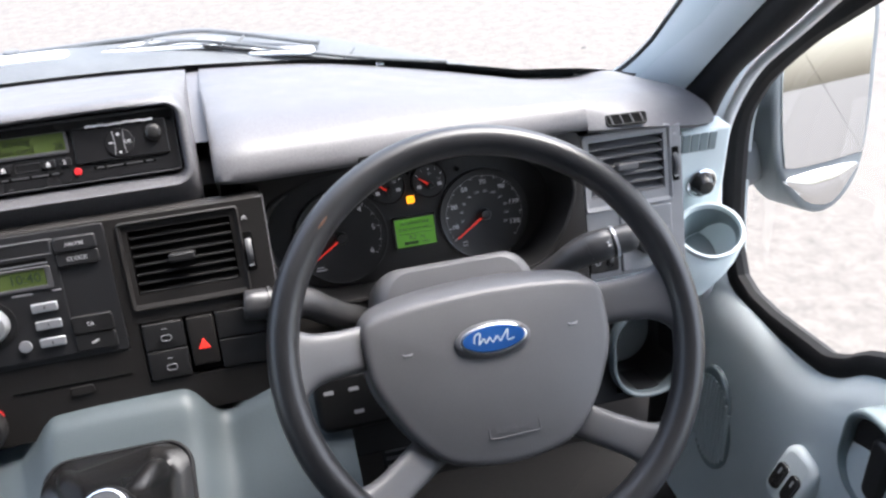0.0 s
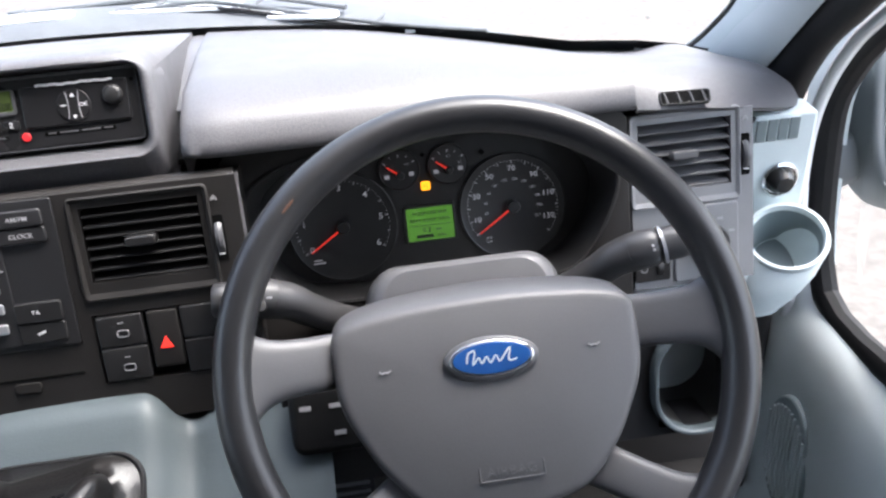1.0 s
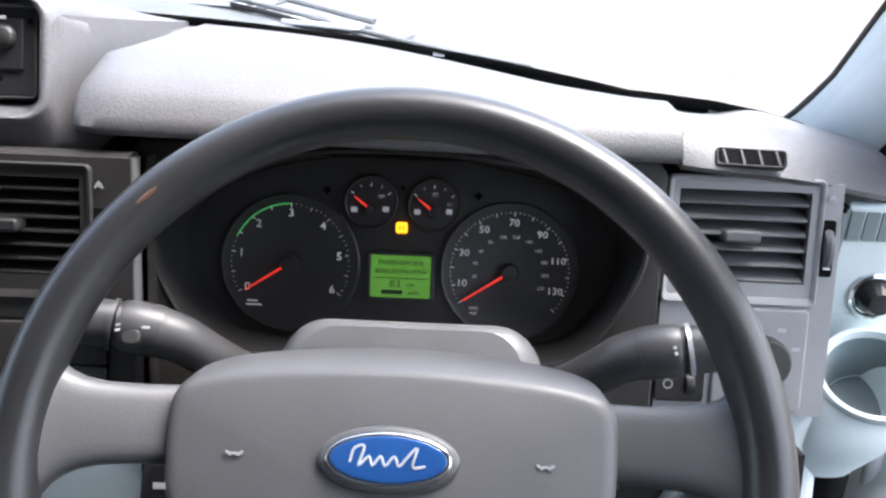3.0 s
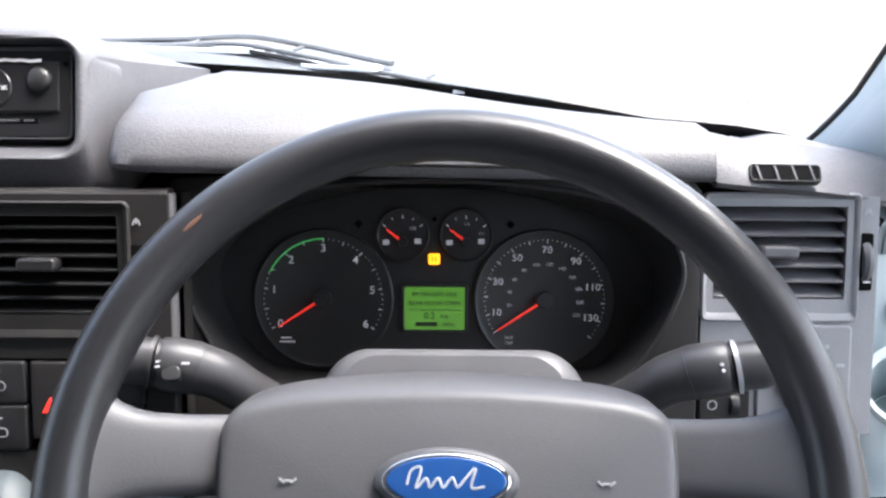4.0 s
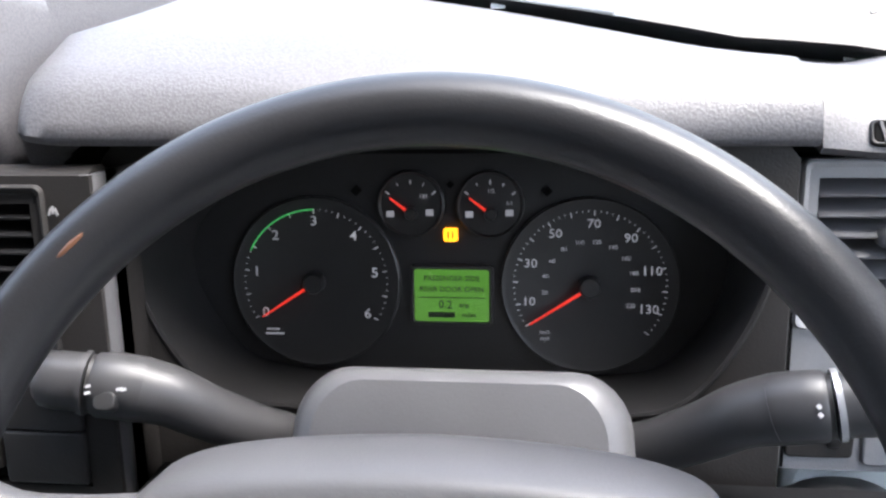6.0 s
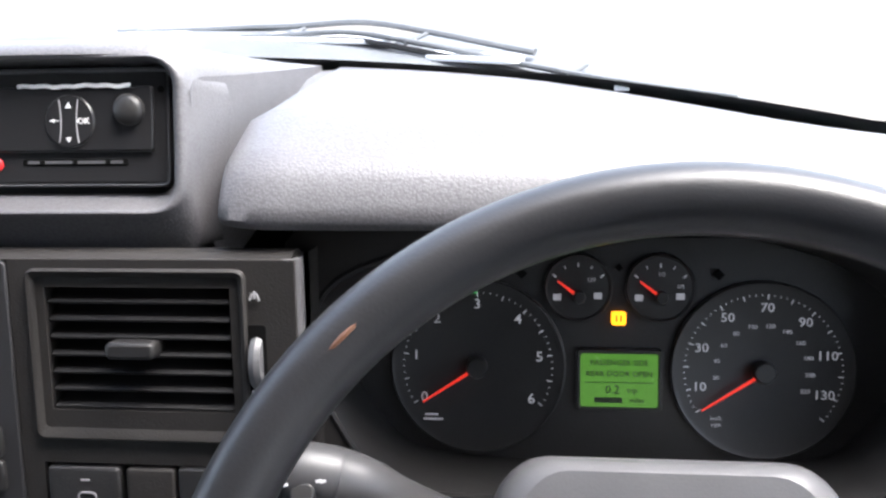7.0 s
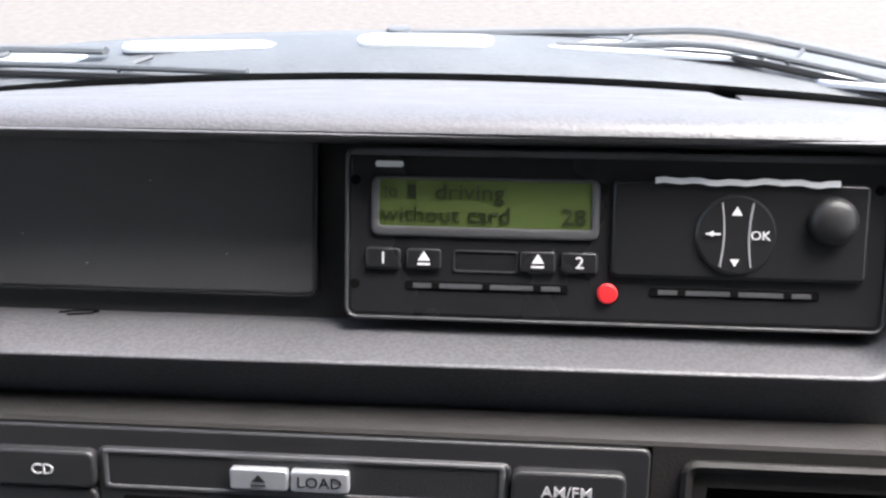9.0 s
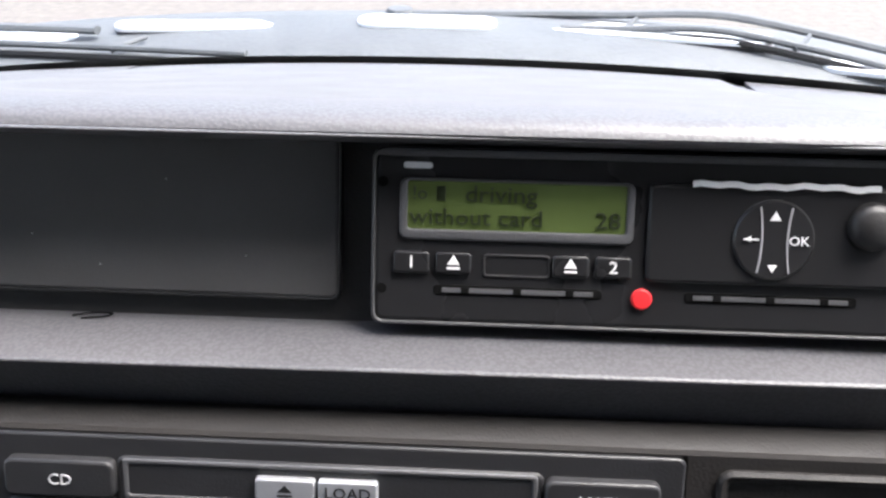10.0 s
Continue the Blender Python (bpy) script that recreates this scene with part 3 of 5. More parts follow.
def air_vent(parent, f, u, v, w, h, wheel_side, slats=7, mat="vent_black", tip=0.0, surround="brown_grey"):
    """A louvred air vent let into a panel: surround, dark duct, slats, thumb tab and flow wheel."""
    b = bmesh.new()
    o, i_ = rrect(w + 0.018, h + 0.026, 0.005, 4, u, v - 0.003), rrect(w, h, 0.003, 4, u, v)
    skin(b, [[f @ Vector((x, y, ww)) for x, y in q] for q, ww in ((o, -0.004), (o, 0.0015), (inset(o, 0.0012), 0.0030), (inset(o, 0.0030), 0.0024), (inset(i_, -0.001), -0.007), (i_, -0.009), (i_, -0.032))], True)
    vent = part("air_vent", b, surround, parent, "louvred air vent")
    # near-black back holds the duct's shade in its colour
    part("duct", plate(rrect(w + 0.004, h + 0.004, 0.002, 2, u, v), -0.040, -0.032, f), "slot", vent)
    for i in range(slats):
        vv = v - h / 2 + h * (i + 0.5) / slats
        m = f @ Matrix.Translation((u, vv, -0.010)) @ pose(0, 0, 0, 22 + tip, 0, 0)
        part("slat", block(-w / 2 + 0.001, w / 2 - 0.001, -0.0009, 0.0009, -0.010, 0.010, 0.0007, None, m), mat, vent)
    for s in (-0.55, 0, 0.55):
        part("vane", block(-0.0008, 0.0008, -h / 2, h / 2, -0.028, -0.016, 0.0004, None, f @ Matrix.Translation((u + s * w / 2, v, 0))), "black", vent)
    part("tab", plate(rrect(0.026, 0.009, 0.003, 3), -0.006, 0.008, f @ Matrix.Translation((u - 0.002, v + 0.001, 0)), 0.002), "dark" if wheel_side and mat == "vent_black" else "mid_grey", vent, "grey thumb tab")
    uw = u + wheel_side * (w / 2 + 0.0135)
    part("wheel_slot", plate(rrect(0.010, h * 0.62, 0.002, 3, uw, v - 0.006), -0.004, 0.0008, f, 0.0005), "slot", vent)
    part("flow_wheel", lathe([(0.004, -0.0032), (0.016, -0.003), (0.017, 0), (0.016, 0.003), (0.004, 0.0032)], f @ Matrix.Translation((uw, v - 0.006, -0.0085)) @ pose(0, 0, 0, 0, 90, 0), 24), "mid_grey", vent, "ribbed flow wheel")
    part("wheel_mark", bar(f, uw, v - 0.020, 0.0035, 0.005, 0.0012), "white_mark", vent)
    for k in range(3):
        part("flow_icon", bar(f, uw + (k - 1) * 0.0018, v + h / 2 - 0.004 + 0.001 * (k % 2), 0.0015, 0.0012, 0.004, None, 20 * (k - 1)), "grey_mark", vent)
    return vent


vent_hole = (0.135, 0.235, 0.008, 0.074)
radio_hole = (-0.1290, 0.1160, -0.0450, 0.0880)
sw_hole = (0.1275, 0.2515, -0.0860, -0.0215)
part("console_face", holed(-0.290, 0.2690, -0.125, 0.0885, [vent_hole, radio_hole, sw_hole, (-0.251, -0.147, 0.008, 0.074)], -0.03, 0.0, FC), "brown_grey", dash, "warm dark grey console face")
part("console_cap", tube([FC @ Vector((u, 0.0870, -0.0115)) for u in run(-0.290, 0.2665, 4)], 0.0110, 0.0045, 12), "brown_grey", dash)
part("console_edge", tube([FC @ Vector((0.2655, v, -0.0105)) for v in run(-0.125, 0.0885, 4)], 0.0105, 0.005, 12, up=(1, 0, 0)), "mid_grey", dash, "rounded console edge")
b = bmesh.new()
skin(b, [[FC @ Vector((0.2690, v, w)) for v in (-0.125, 0.0885)] for w in (-0.005, -0.0485)], False)
part("console_side", b, "brown_grey", dash)
air_vent(dash, FC, 0.185, 0.041, 0.100, 0.066, 1)
air_vent(dash, FC, -0.199, 0.041, 0.104, 0.066, -1)
# the bay's shade comes from its near-black colour
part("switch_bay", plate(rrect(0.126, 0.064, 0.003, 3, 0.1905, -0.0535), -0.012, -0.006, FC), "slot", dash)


def rocker(name, u, v, w, h, label, mat="dark"):
    return part(name, plate(rrect(w, h, 0.002, 3, u, v), -0.01, 0.002, FC, 0.0015, dome=0.0006), mat, dash, label)


haz = rocker("hazard_switch", 0.1870, -0.0500, 0.0265, 0.0530, "charcoal rocker with a red triangle", "brown_grey")
tri = [(0.1872 + 0.0068 * math.cos(radians(a)), -0.0545 + 0.0075 * math.sin(radians(a))) for a in (90, 210, 330)]
part("triangle", plate(tri, 0.002, 0.0032, FC, 0.0003, 1), "red_mark", haz, "bright red warning triangle")
s1 = rocker("heater_switch", 0.1500, -0.0380, 0.0400, 0.0290, "charcoal rocker with a faint screen symbol")
s2 = rocker("heater_switch", 0.1500, -0.0690, 0.0400, 0.0310, "charcoal rocker with a faint screen symbol")
for s, vv in ((s1, -0.040), (s2, -0.072)):
    part("symbol", frame_ring(rrect(0.011, 0.007, 0.003, 3, 0.152, vv), rrect(0.009, 0.005, 0.002, 3, 0.152, vv), 0.0028, 0.0034, FC, 0.0002, 0.0028), "outer_grey", s)
    part("indicator", bar(FC, 0.1515, vv + 0.010, 0.0028, 0.005, 0.0009), "grey_mark", s)
rocker("switch_blank", 0.2265, -0.0375, 0.0480, 0.0300, "plain charcoal switch blank")
rocker("switch_blank", 0.2265, -0.0690, 0.0480, 0.0310, "plain charcoal switch blank")
part("tray_slot", plate(rrect(0.115, 0.0022, 0.001, 2, 0.055, -0.0720), -0.004, 0.0006, FC, 0.0003), "slot", dash)
part("tray_tab", plate(rrect(0.024, 0.010, 0.004, 3, 0.062, -0.0800), -0.002, 0.0015, FC, 0.001), "brown_grey", dash)
hk = part("heater_dial", lathe([(0.026, -0.002), (0.026, 0.010), (0.024, 0.016), (0.0, 0.017)], FC @ Matrix.Translation((-0.040, -0.100, 0)), 32), "black", dash, "round heater dial with a red arc")
part("dial_arc", tube([FC @ Vector((-0.040 + 0.0265 * math.cos(radians(a)), -0.100 + 0.0265 * math.sin(radians(a)), 0.001)) for a in range(20, 80, 10)], 0.0009, 0.0009, 6), "red_cap", hk, "red temperature arc")

# face round the gauges, with its shaped opening
FB = plane_frame(0, 0.925, 1.305, 15.3)
OPEN = smooth_line([(0.0, -0.0735), (0.085, -0.0735), (0.128, -0.069), (0.153, -0.047), (0.172, -0.012), (0.178, 0.018), (0.160, 0.050), (0.110, 0.068), (0.05, 0.076), (0, 0.078),
                    (-0.05, 0.076), (-0.110, 0.068), (-0.160, 0.050), (-0.178, 0.018), (-0.172, -0.012), (-0.153, -0.047), (-0.128, -0.069), (-0.085, -0.0735)], 4, True)


def to_box(pts, u0, u1, v0, v1):
    """Points on a rectangle in the same directions as pts from its middle."""
    out = []
    for x, y in pts:
        s = min((u1 if x > 0 else -u0) / max(abs(x), 1e-6), (v1 if y > 0 else -v0) / max(abs(y), 1e-6))
        out.append((x * s, y * s))
    return out


boxed = to_box(OPEN, -0.190, 0.190, -0.135, 0.0800)
part("gauge_surround", frame_ring(boxed, OPEN, -0.02, 0.0, FB, 0.0015, -0.004), "brown_grey", dash, "dark grey surround of the gauges", 40)
FG = plane_frame(0, 0.985, 1.2705, 20)
CL = smooth_line([(0.0, -0.060), (0.10, -0.058), (0.140, -0.045), (0.170, 0.0), (0.165, 0.040), (0.12, 0.070), (0.05, 0.086), (0, 0.088), (-0.05, 0.086), (-0.12, 0.070), (-0.165, 0.040), (-0.170, 0.0), (-0.140, -0.045), (-0.10, -0.058)], 5, True)
b = bmesh.new()
lip0 = [FB @ Vector((x, y, 0.0008)) for x, y in inset(OPEN, -0.0024)]
lip1 = [FB @ Vector((x, y, 0.0018)) for x, y in inset(OPEN, -0.0008)]
lip2 = [FB @ Vector((x, y, 0.001)) for x, y in inset(OPEN, 0.0012)]
n_ = len(OPEN)
turn_ = [(math.atan2((y - 0.014) / 0.074, x / 0.170), x, y) for x, y in CL]
turn_ = sorted(turn_)
turn_ = [(turn_[-1][0] - 2 * math.pi, *turn_[-1][1:])] + turn_ + [(turn_[0][0] + 2 * math.pi, *turn_[0][1:])]
ang = [math.atan2((y - 0.002) / 0.076, x / 0.178) for x, y in OPEN]
deep = [FG @ Vector((0.99 * np.interp(a, [q[0] for q in turn_], [q[1] for q in turn_]), np.interp(a, [q[0] for q in turn_], [q[2] for q in turn_]), -0.004)) for a in ang]
skin(b, [lip0, lip1, lip2], True)
part("gauge_lip", b, "dark", dash, "thin dark grey lip of the gauge recess", 50)
b = bmesh.new()
skin(b, [lip2, [p.lerp(q, 0.5) for p, q in zip(lip2, deep)], deep], True)
part("gauge_tunnel", b, "dark", dash, "charcoal walls of the gauge recess", 50)

# ---- instrument cluster ----
clu = thing("instrument_cluster", "charcoal instrument cluster with white dials and red needles", "gauges", at=FG.translation)
part("face", plate(CL, -0.012, -0.003, FG, 0.001), "dark", clu)


def spot(f, u, v, w=0.0, turn=0.0):
    return f @ Matrix.Translation((u, v, w)) @ pose(0, 0, 0, 0, 0, turn)


def dial(u, r, label):
    d = part("dial", lathe([(r, -0.003), (r, 0.0008), (r - 0.0012, 0.0018), (r - 0.004, 0.0006), (0.0, 0.0006)], spot(FG, u, 0), 56), "black", clu, label)
    return d


def needle(parent, u, v, ang, length, hub, w=0.006):
    m = spot(FG, u, v, w, ang)
    part("needle", plate([(0, -0.0011), (length, -0.0005), (length, 0.0005), (0, 0.0011)], 0, 0.0008, m, 0.0002, 1), "red_needle", parent, "red pointer")
    part("hub", lathe([(hub, -0.006), (hub, 0.0015), (hub * 0.85, 0.003), (0.0, 0.0034)], spot(FG, u, v, w), 24), "black", parent)


rev = dial(-0.0877, 0.0555, "black revolution counter dial")
spd = dial(0.0868, 0.0555, "black speedometer dial")


def ticks(parent, u, v, r, a0, a1, n, major, l1, l0, t=0.0007, name="tick"):
    for i in range(n + 1):
        a = a0 + (a1 - a0) * i / n
        ll = l1 if i % major == 0 else l0
        rr = r - ll / 2
        part(name, bar(FG, u + rr * math.cos(radians(a)), v + rr * math.sin(radians(a)), 0.0008, ll, t if i % major else t * 1.5, None, a), "dial_print", parent)


DISPLAY = []
A0, A1 = 211, -31      # sweep of both big dials
ticks(rev, -0.0877, 0, 0.0475, A0, A1, 48, 4, 0.0032, 0.0012, 0.0005)
for i in range(7):
    a = radians(A0 + (A1 - A0) * i / 6)
    words("numeral", str(i), 0.0088, FG, -0.0877 + 0.0395 * math.cos(a), 0.0395 * math.sin(a), 0.0009, "dial_print", rev, 1.1)
part("green_band", tube([FG @ Vector((-0.0877 + 0.0470 * math.cos(radians(a)), 0.0470 * math.sin(radians(a)), 0.0012)) for a in range(154, 89, -4)], 0.0010, 0.0004, 6), "green_print", rev, "green economy band")
part("unit_print", bar(FG, -0.1170, -0.0315, 0.0009, 0.0085, 0.0012), "dial_dim", rev)
part("unit_print", bar(FG, -0.1160, -0.0345, 0.0009, 0.0125, 0.0013), "dial_dim", rev)
needle(rev, -0.0877, 0, 213, 0.041, 0.0068)
ticks(spd, 0.0868, 0, 0.0475, 213.7, -39.7, 56, 4, 0.0032, 0.0012, 0.0005)
for k in (10, 30, 50, 70, 90, 110, 130):
    a = radians(213.7 - 1.81 * k)
    words("numeral", str(k), 0.0078, FG, 0.0868 + 0.0390 * math.cos(a), 0.0390 * math.sin(a), 0.0009, "dial_print", spd, 1.1)
for k in range(20, 221, 20):
    a = radians(A0 + (A1 - A0) * k / 225)
    words("small_numeral", str(k), 0.0036, FG, 0.0868 + 0.0280 * math.cos(a), 0.0280 * math.sin(a), 0.0009, "dial_dim", spd, 1.1)
words("unit_print", "km/h", 0.0034, FG, 0.0595, -0.0300, 0.0009, "dial_dim", spd)
words("unit_print", "mph", 0.0034, FG, 0.0595, -0.0340, 0.0009, "dial_dim", spd)
needle(spd, 0.0868, 0, 213, 0.044, 0.0068)
for s, lab in ((-1, "small black temperature gauge"), (1, "small black fuel gauge")):
    u0, v0 = s * 0.0250, 0.0505
    d = part("small_dial", lathe([(0.0213, -0.003), (0.0213, 0.001), (0.0203, 0.0018), (0.0190, 0.0006), (0.0, 0.0006)], spot(FG, u0, v0), 40), "black", clu, lab)
    ticks(d, u0, v0 - 0.005, 0.0205, 140, 40, 4, 2, 0.0028, 0.0022, 0.0006)
    needle(d, u0 + 0.0005, v0 - 0.0055, 143, 0.0165, 0.0040, 0.004)
    for du, dv, lx in ((-0.013, -0.006, 0.005), (0.012, -0.005, 0.005)):
        part("symbol", bar(FG, u0 + du, v0 + dv, 0.001, lx, 0.0040), "dial_dim", d)
for txt, sz, u, v in (("PASSENGER SIDE", 0.0048, 0.0005, 0.0035), ("REAR DOOR OPEN", 0.0048, 0.0005, -0.0035), ("0.2", 0.0074, -0.0035, -0.0135), ("trip", 0.0044, 0.0085, -0.0137), ("miles", 0.0044, 0.0115, -0.0200)):
    DISPLAY.append((txt, sz, u, v))
for t, u, v in (("120", 0.0330 - 0.050, 0.0555), ("1/1", 0.0370, 0.0515), ("1/2", 0.0255, 0.0590)):
    words("small_numeral", t, 0.0036, FG, u, v, 0.0012, "dial_dim", clu)
lcd = part("display", plate(rrect(0.0480, 0.0340, 0.0018, 3, 0.0005, -0.0075), -0.003, 0.0005, FG, 0.0004), "lcd_green", clu, "green backlit trip display")
for txt, sz, u, v in DISPLAY:
    words("display_text", txt, sz, FG, u, v, 0.0007, "lcd_ink", lcd, 1.0)
part("text_bar", bar(FG, -0.0060, -0.0200, 0.0006, 0.0170, 0.0034), "lcd_ink", lcd)
part("rule", bar(FG, 0.0005, -0.0088, 0.0006, 0.0420, 0.0005), "lcd_ink", lcd)
part("display_frame", frame_ring(rrect(0.0530, 0.0390, 0.003, 3, 0.0005, -0.0075), rrect(0.0478, 0.0338, 0.0016, 3, 0.0005, -0.0075), -0.003, 0.0014, FG, 0.0006), "black", clu)
lamp = part("warning_lamp", plate(rrect(0.0090, 0.0085, 0.0016, 3, 0, 0.0314), -0.002, 0.0006, FG, 0.0004), "amber", clu, "lit amber warning lamp")
for s in (-1, 1):
    part("lamp_symbol", bar(FG, s * 0.0014, 0.0314, 0.0006, 0.0009, 0.0040), "amber_ink", lamp)
for s in (-1, 1):
    part("bulb_dot", lathe([(0.0035, -0.002), (0.0035, 0.0004), (0, 0.0004)], spot(FG, s * 0.060, 0.0590), 4), "slot", clu)
part("bulb_dot", lathe([(0.0025, -0.002), (0.0025, 0.0004), (0, 0.0004)], spot(FG, 0, 0.0630), 4), "slot", clu)

# ---- face at the driver's outer side ----
FR = plane_frame(0.2475, 0.937, 1.330, 16)
rv = (-0.0465, 0.0465, -0.0330, 0.0330)
part("outer_face", holed(-0.058, 0.0685, -0.131, 0.040, [rv], -0.03, 0.0, FR), "outer_grey", dash, "grey outer dash face")
part("lower_face", plate(rrect(0.130, 0.150, 0.02, 4, 0.012, -0.200), -0.03, -0.012, FR, 0.008), "pale_blue", dash, "pale blue-grey lower dash corner")
air_vent(dash, FR, 0.0, 0.0, 0.093, 0.066, 1, 6, "slat_grey", 4, "outer_grey")
ls = part("light_switch_panel", plate(rrect(0.066, 0.076, 0.004, 3, 0.019, -0.089), -0.004, 0.003, FR, 0.0015), "outer_grey", dash, "grey light switch panel")
part("rotary_knob", lathe([(0.019, 0), (0.019, 0.010), (0.017, 0.013), (0.0, 0.0135)], spot(FR, 0.020, -0.089, 0.003), 32), "black", ls, "round black light knob")
part("knob_grip", block(-0.0035, 0.0035, -0.018, 0.018, 0.012, 0.022, 0.002, None, spot(FR, 0.020, -0.089, 0.003, 25)), "dark", ls)
for a in (60, 100, 140, 20):
    part("knob_mark", bar(FR, 0.020 + 0.026 * math.cos(radians(a)), -0.089 + 0.026 * math.sin(radians(a)), 0.0031, 0.006, 0.0025), "grey_mark", ls)
dm = part("dimmer_panel", plate(rrect(0.036, 0.026, 0.003, 3, -0.0365, -0.110), -0.004, 0.002, FR, 0.001), "brown_grey", dash, "charcoal dimmer panel under the stalk")
part("dimmer_wheel", lathe([(0.004, -0.003), (0.0085, -0.003), (0.009, 0), (0.0085, 0.003), (0.004, 0.003)], spot(FR, -0.0290, -0.110, -0.003) @ pose(0, 0, 0, 0, 90, 0), 20), "black", dm, "ribbed dimmer wheel")
part("dimmer_mark", frame_ring(ellipse(0.0036, 0.0036, 16, -0.0450, -0.110), ellipse(0.0028, 0.0028, 16, -0.0450, -0.110), 0.0018, 0.0024, FR, 0.0001, 0.0018), "grey_mark", dm)
part("panel_seam", bar(FR, -0.0555, -0.085, 0.0002, 0.0016, 0.090), "slot", dash)
dv = part("demist_vent", frame_ring(rrect(0.0485, 0.0138, 0.003, 3), rrect(0.045, 0.0105, 0.002, 3), -0.004, 0.0018, Matrix.Translation((0.2460, 0.9456, 1.3861)) @ plane_frame(0, 0, 0, 42, -4), 0.001), "dark", dash, "small side demister grille")
DV = Matrix.Translation((0.2460, 0.9456, 1.3861)) @ plane_frame(0, 0, 0, 42, -4)
# flat near-black plate stands for the shaded grille cells
part("duct", plate(rrect(0.047, 0.0125, 0.002, 3), -0.002, 0.0011, DV), "slot", dv)
for i in range(4):
    part("fin", block(-0.0009, 0.0009, -0.006, 0.006, 0, 0.0020, 0.0004, None, DV @ Matrix.Translation((-0.018 + 0.012 * i, 0, 0)) @ pose(0, 0, 0, 0, 0, 14)), "mid_grey", dv)

# pale end panel with switch blanks, mirror knob and cup holder
FE = plane_frame(0.366, 0.976, 1.290, -2)
part("end_panel", plate(rrect(0.070, 0.130, 0.006, 4, 0.001, -0.012), -0.03, 0.0, FE, 0.004), "mint", dash, "pale blue-grey end panel")
sb = part("switch_bank", plate(rrect(0.046, 0.026, 0.002, 3, -0.007, 0.037), -0.002, 0.0015, FE, 0.001), "mint", dash)
for i in range(4):
    part("blank", plate(rrect(0.0105, 0.0240, 0.001, 2, -0.0245 + 0.0117 * i, 0.037), 0.0, 0.0025, FE, 0.0006), "switch_blue", sb)
mk = part("mirror_knob", lathe([(0.0200, 0), (0.0200, 0.003), (0.0175, 0.0045), (0.0160, 0.002)], spot(FE, 0.004, -0.022), 32), "chrome", dash, "chrome-ringed mirror adjuster")
part("joystick", lathe([(0.0155, 0.001), (0.0140, 0.007), (0.0105, 0.013), (0.009, 0.016), (0.0, 0.0165)], spot(FE, 0.004, -0.022), 28), "gloss_black", mk, "glossy black joystick")
CUP = Matrix.Translation((0.360, 0.925, 1.230)) @ pose(0, 0, 0, 24, -12, 0) @ Matrix.Diagonal((0.84, 0.84, 1, 1))
CUPB = bmesh.new()
rg = []
for t in (0, 0.12, 0.35, 0.6, 0.8, 0.93, 1.0):
    c = CUP @ Vector((0, 0, -0.006 - 0.004 * t))
    e = Vector((0.338, 0.940, 1.150))
    rr = []
    for k in range(32):
        a = 2 * math.pi * k / 32
        top = CUP @ Vector((0.0490 * math.cos(a), 0.0485 * math.sin(a), -0.005))
        low = e + Vector((0.038 * math.copysign(abs(math.cos(a)) ** 0.7, math.cos(a)) - 0.01, 0.050 * math.sin(a) + 0.01, 0))
        p_ = top.lerp(low, t ** 1.1)
        rr.append(p_ + (p_ - c.lerp(e, t)).normalized() * (0.006 * math.sin(math.pi * min(1, t * 1.05))))
    rg.append(rr)
skin(CUPB, rg, True, False, True)
cup = part("cup_holder", lathe([(0.0, -0.082), (0.018, -0.080), (0.034, -0.062), (0.046, -0.020), (0.0500, -0.004), (0.0485, 0.0), (0.0445, 0.0), (0.0425, -0.004), (0.037, -0.055), (0.0, -0.058)], CUP, 40, None, False), "mint", dash, "pale blue-grey moulded cup holder", 60)
# added slate skin darkens the cup's inside, as shade would
part("inner_shade", lathe([(0.0424, -0.006), (0.0420, -0.007), (0.0365, -0.054), (0.0, -0.0565)], CUP, 40, None, False), "switch_blue", cup, "slate skin for the shade inside the cup", 60)
part("bracket", CUPB, "mint", cup, "", 60)
part("end_cheek", plate([(-0.036, -0.070), (0.020, -0.075), (0.036, -0.050), (0.036, 0.06), (-0.036, 0.060)], -0.06, -0.004, FE @ Matrix.Translation((0.001, -0.030, 0)), 0.004), "mint", dash)

# ---- steering wheel ----
FW = plane_frame(0.0150, 0.7160, 1.2930, 40.5)
wh = thing("steering_wheel", "grey four-spoke steering wheel with shiny worn rim", "steering wheel", at=FW.translation)
R_RIM = 0.1923
b = bmesh.new()
rings = []
for i in range(161):
    a = 2 * math.pi * i / 160
    c = Vector((R_RIM * math.cos(a), R_RIM * math.sin(a), 0))
    o = Vector((math.cos(a), math.sin(a), 0))
    rings.append([FW @ (c + o * (0.0145 * math.cos(t)) + Vector((0, 0, 0.0165 * math.sin(t)))) for t in [2 * math.pi * k / 36 for k in range(36)]])
skin(b, rings, True)
part("rim", b, "wheel", wh, "shiny worn grey rim", 60)
PAD = smooth_line([(0.0, 0.0500), (0.060, 0.0475), (0.100, 0.0420), (0.1165, 0.0330), (0.1195, 0.0150), (0.1165, -0.020), (0.1035, -0.050), (0.086, -0.078), (0.056, -0.105), (0.0, -0.114),
                   (-0.056, -0.105), (-0.086, -0.078), (-0.1035, -0.050), (-0.1165, -0.020), (-0.1195, 0.0150), (-0.1165, 0.0330), (-0.100, 0.0420), (-0.060, 0.0475)][::-1], 4, True)
rings = []
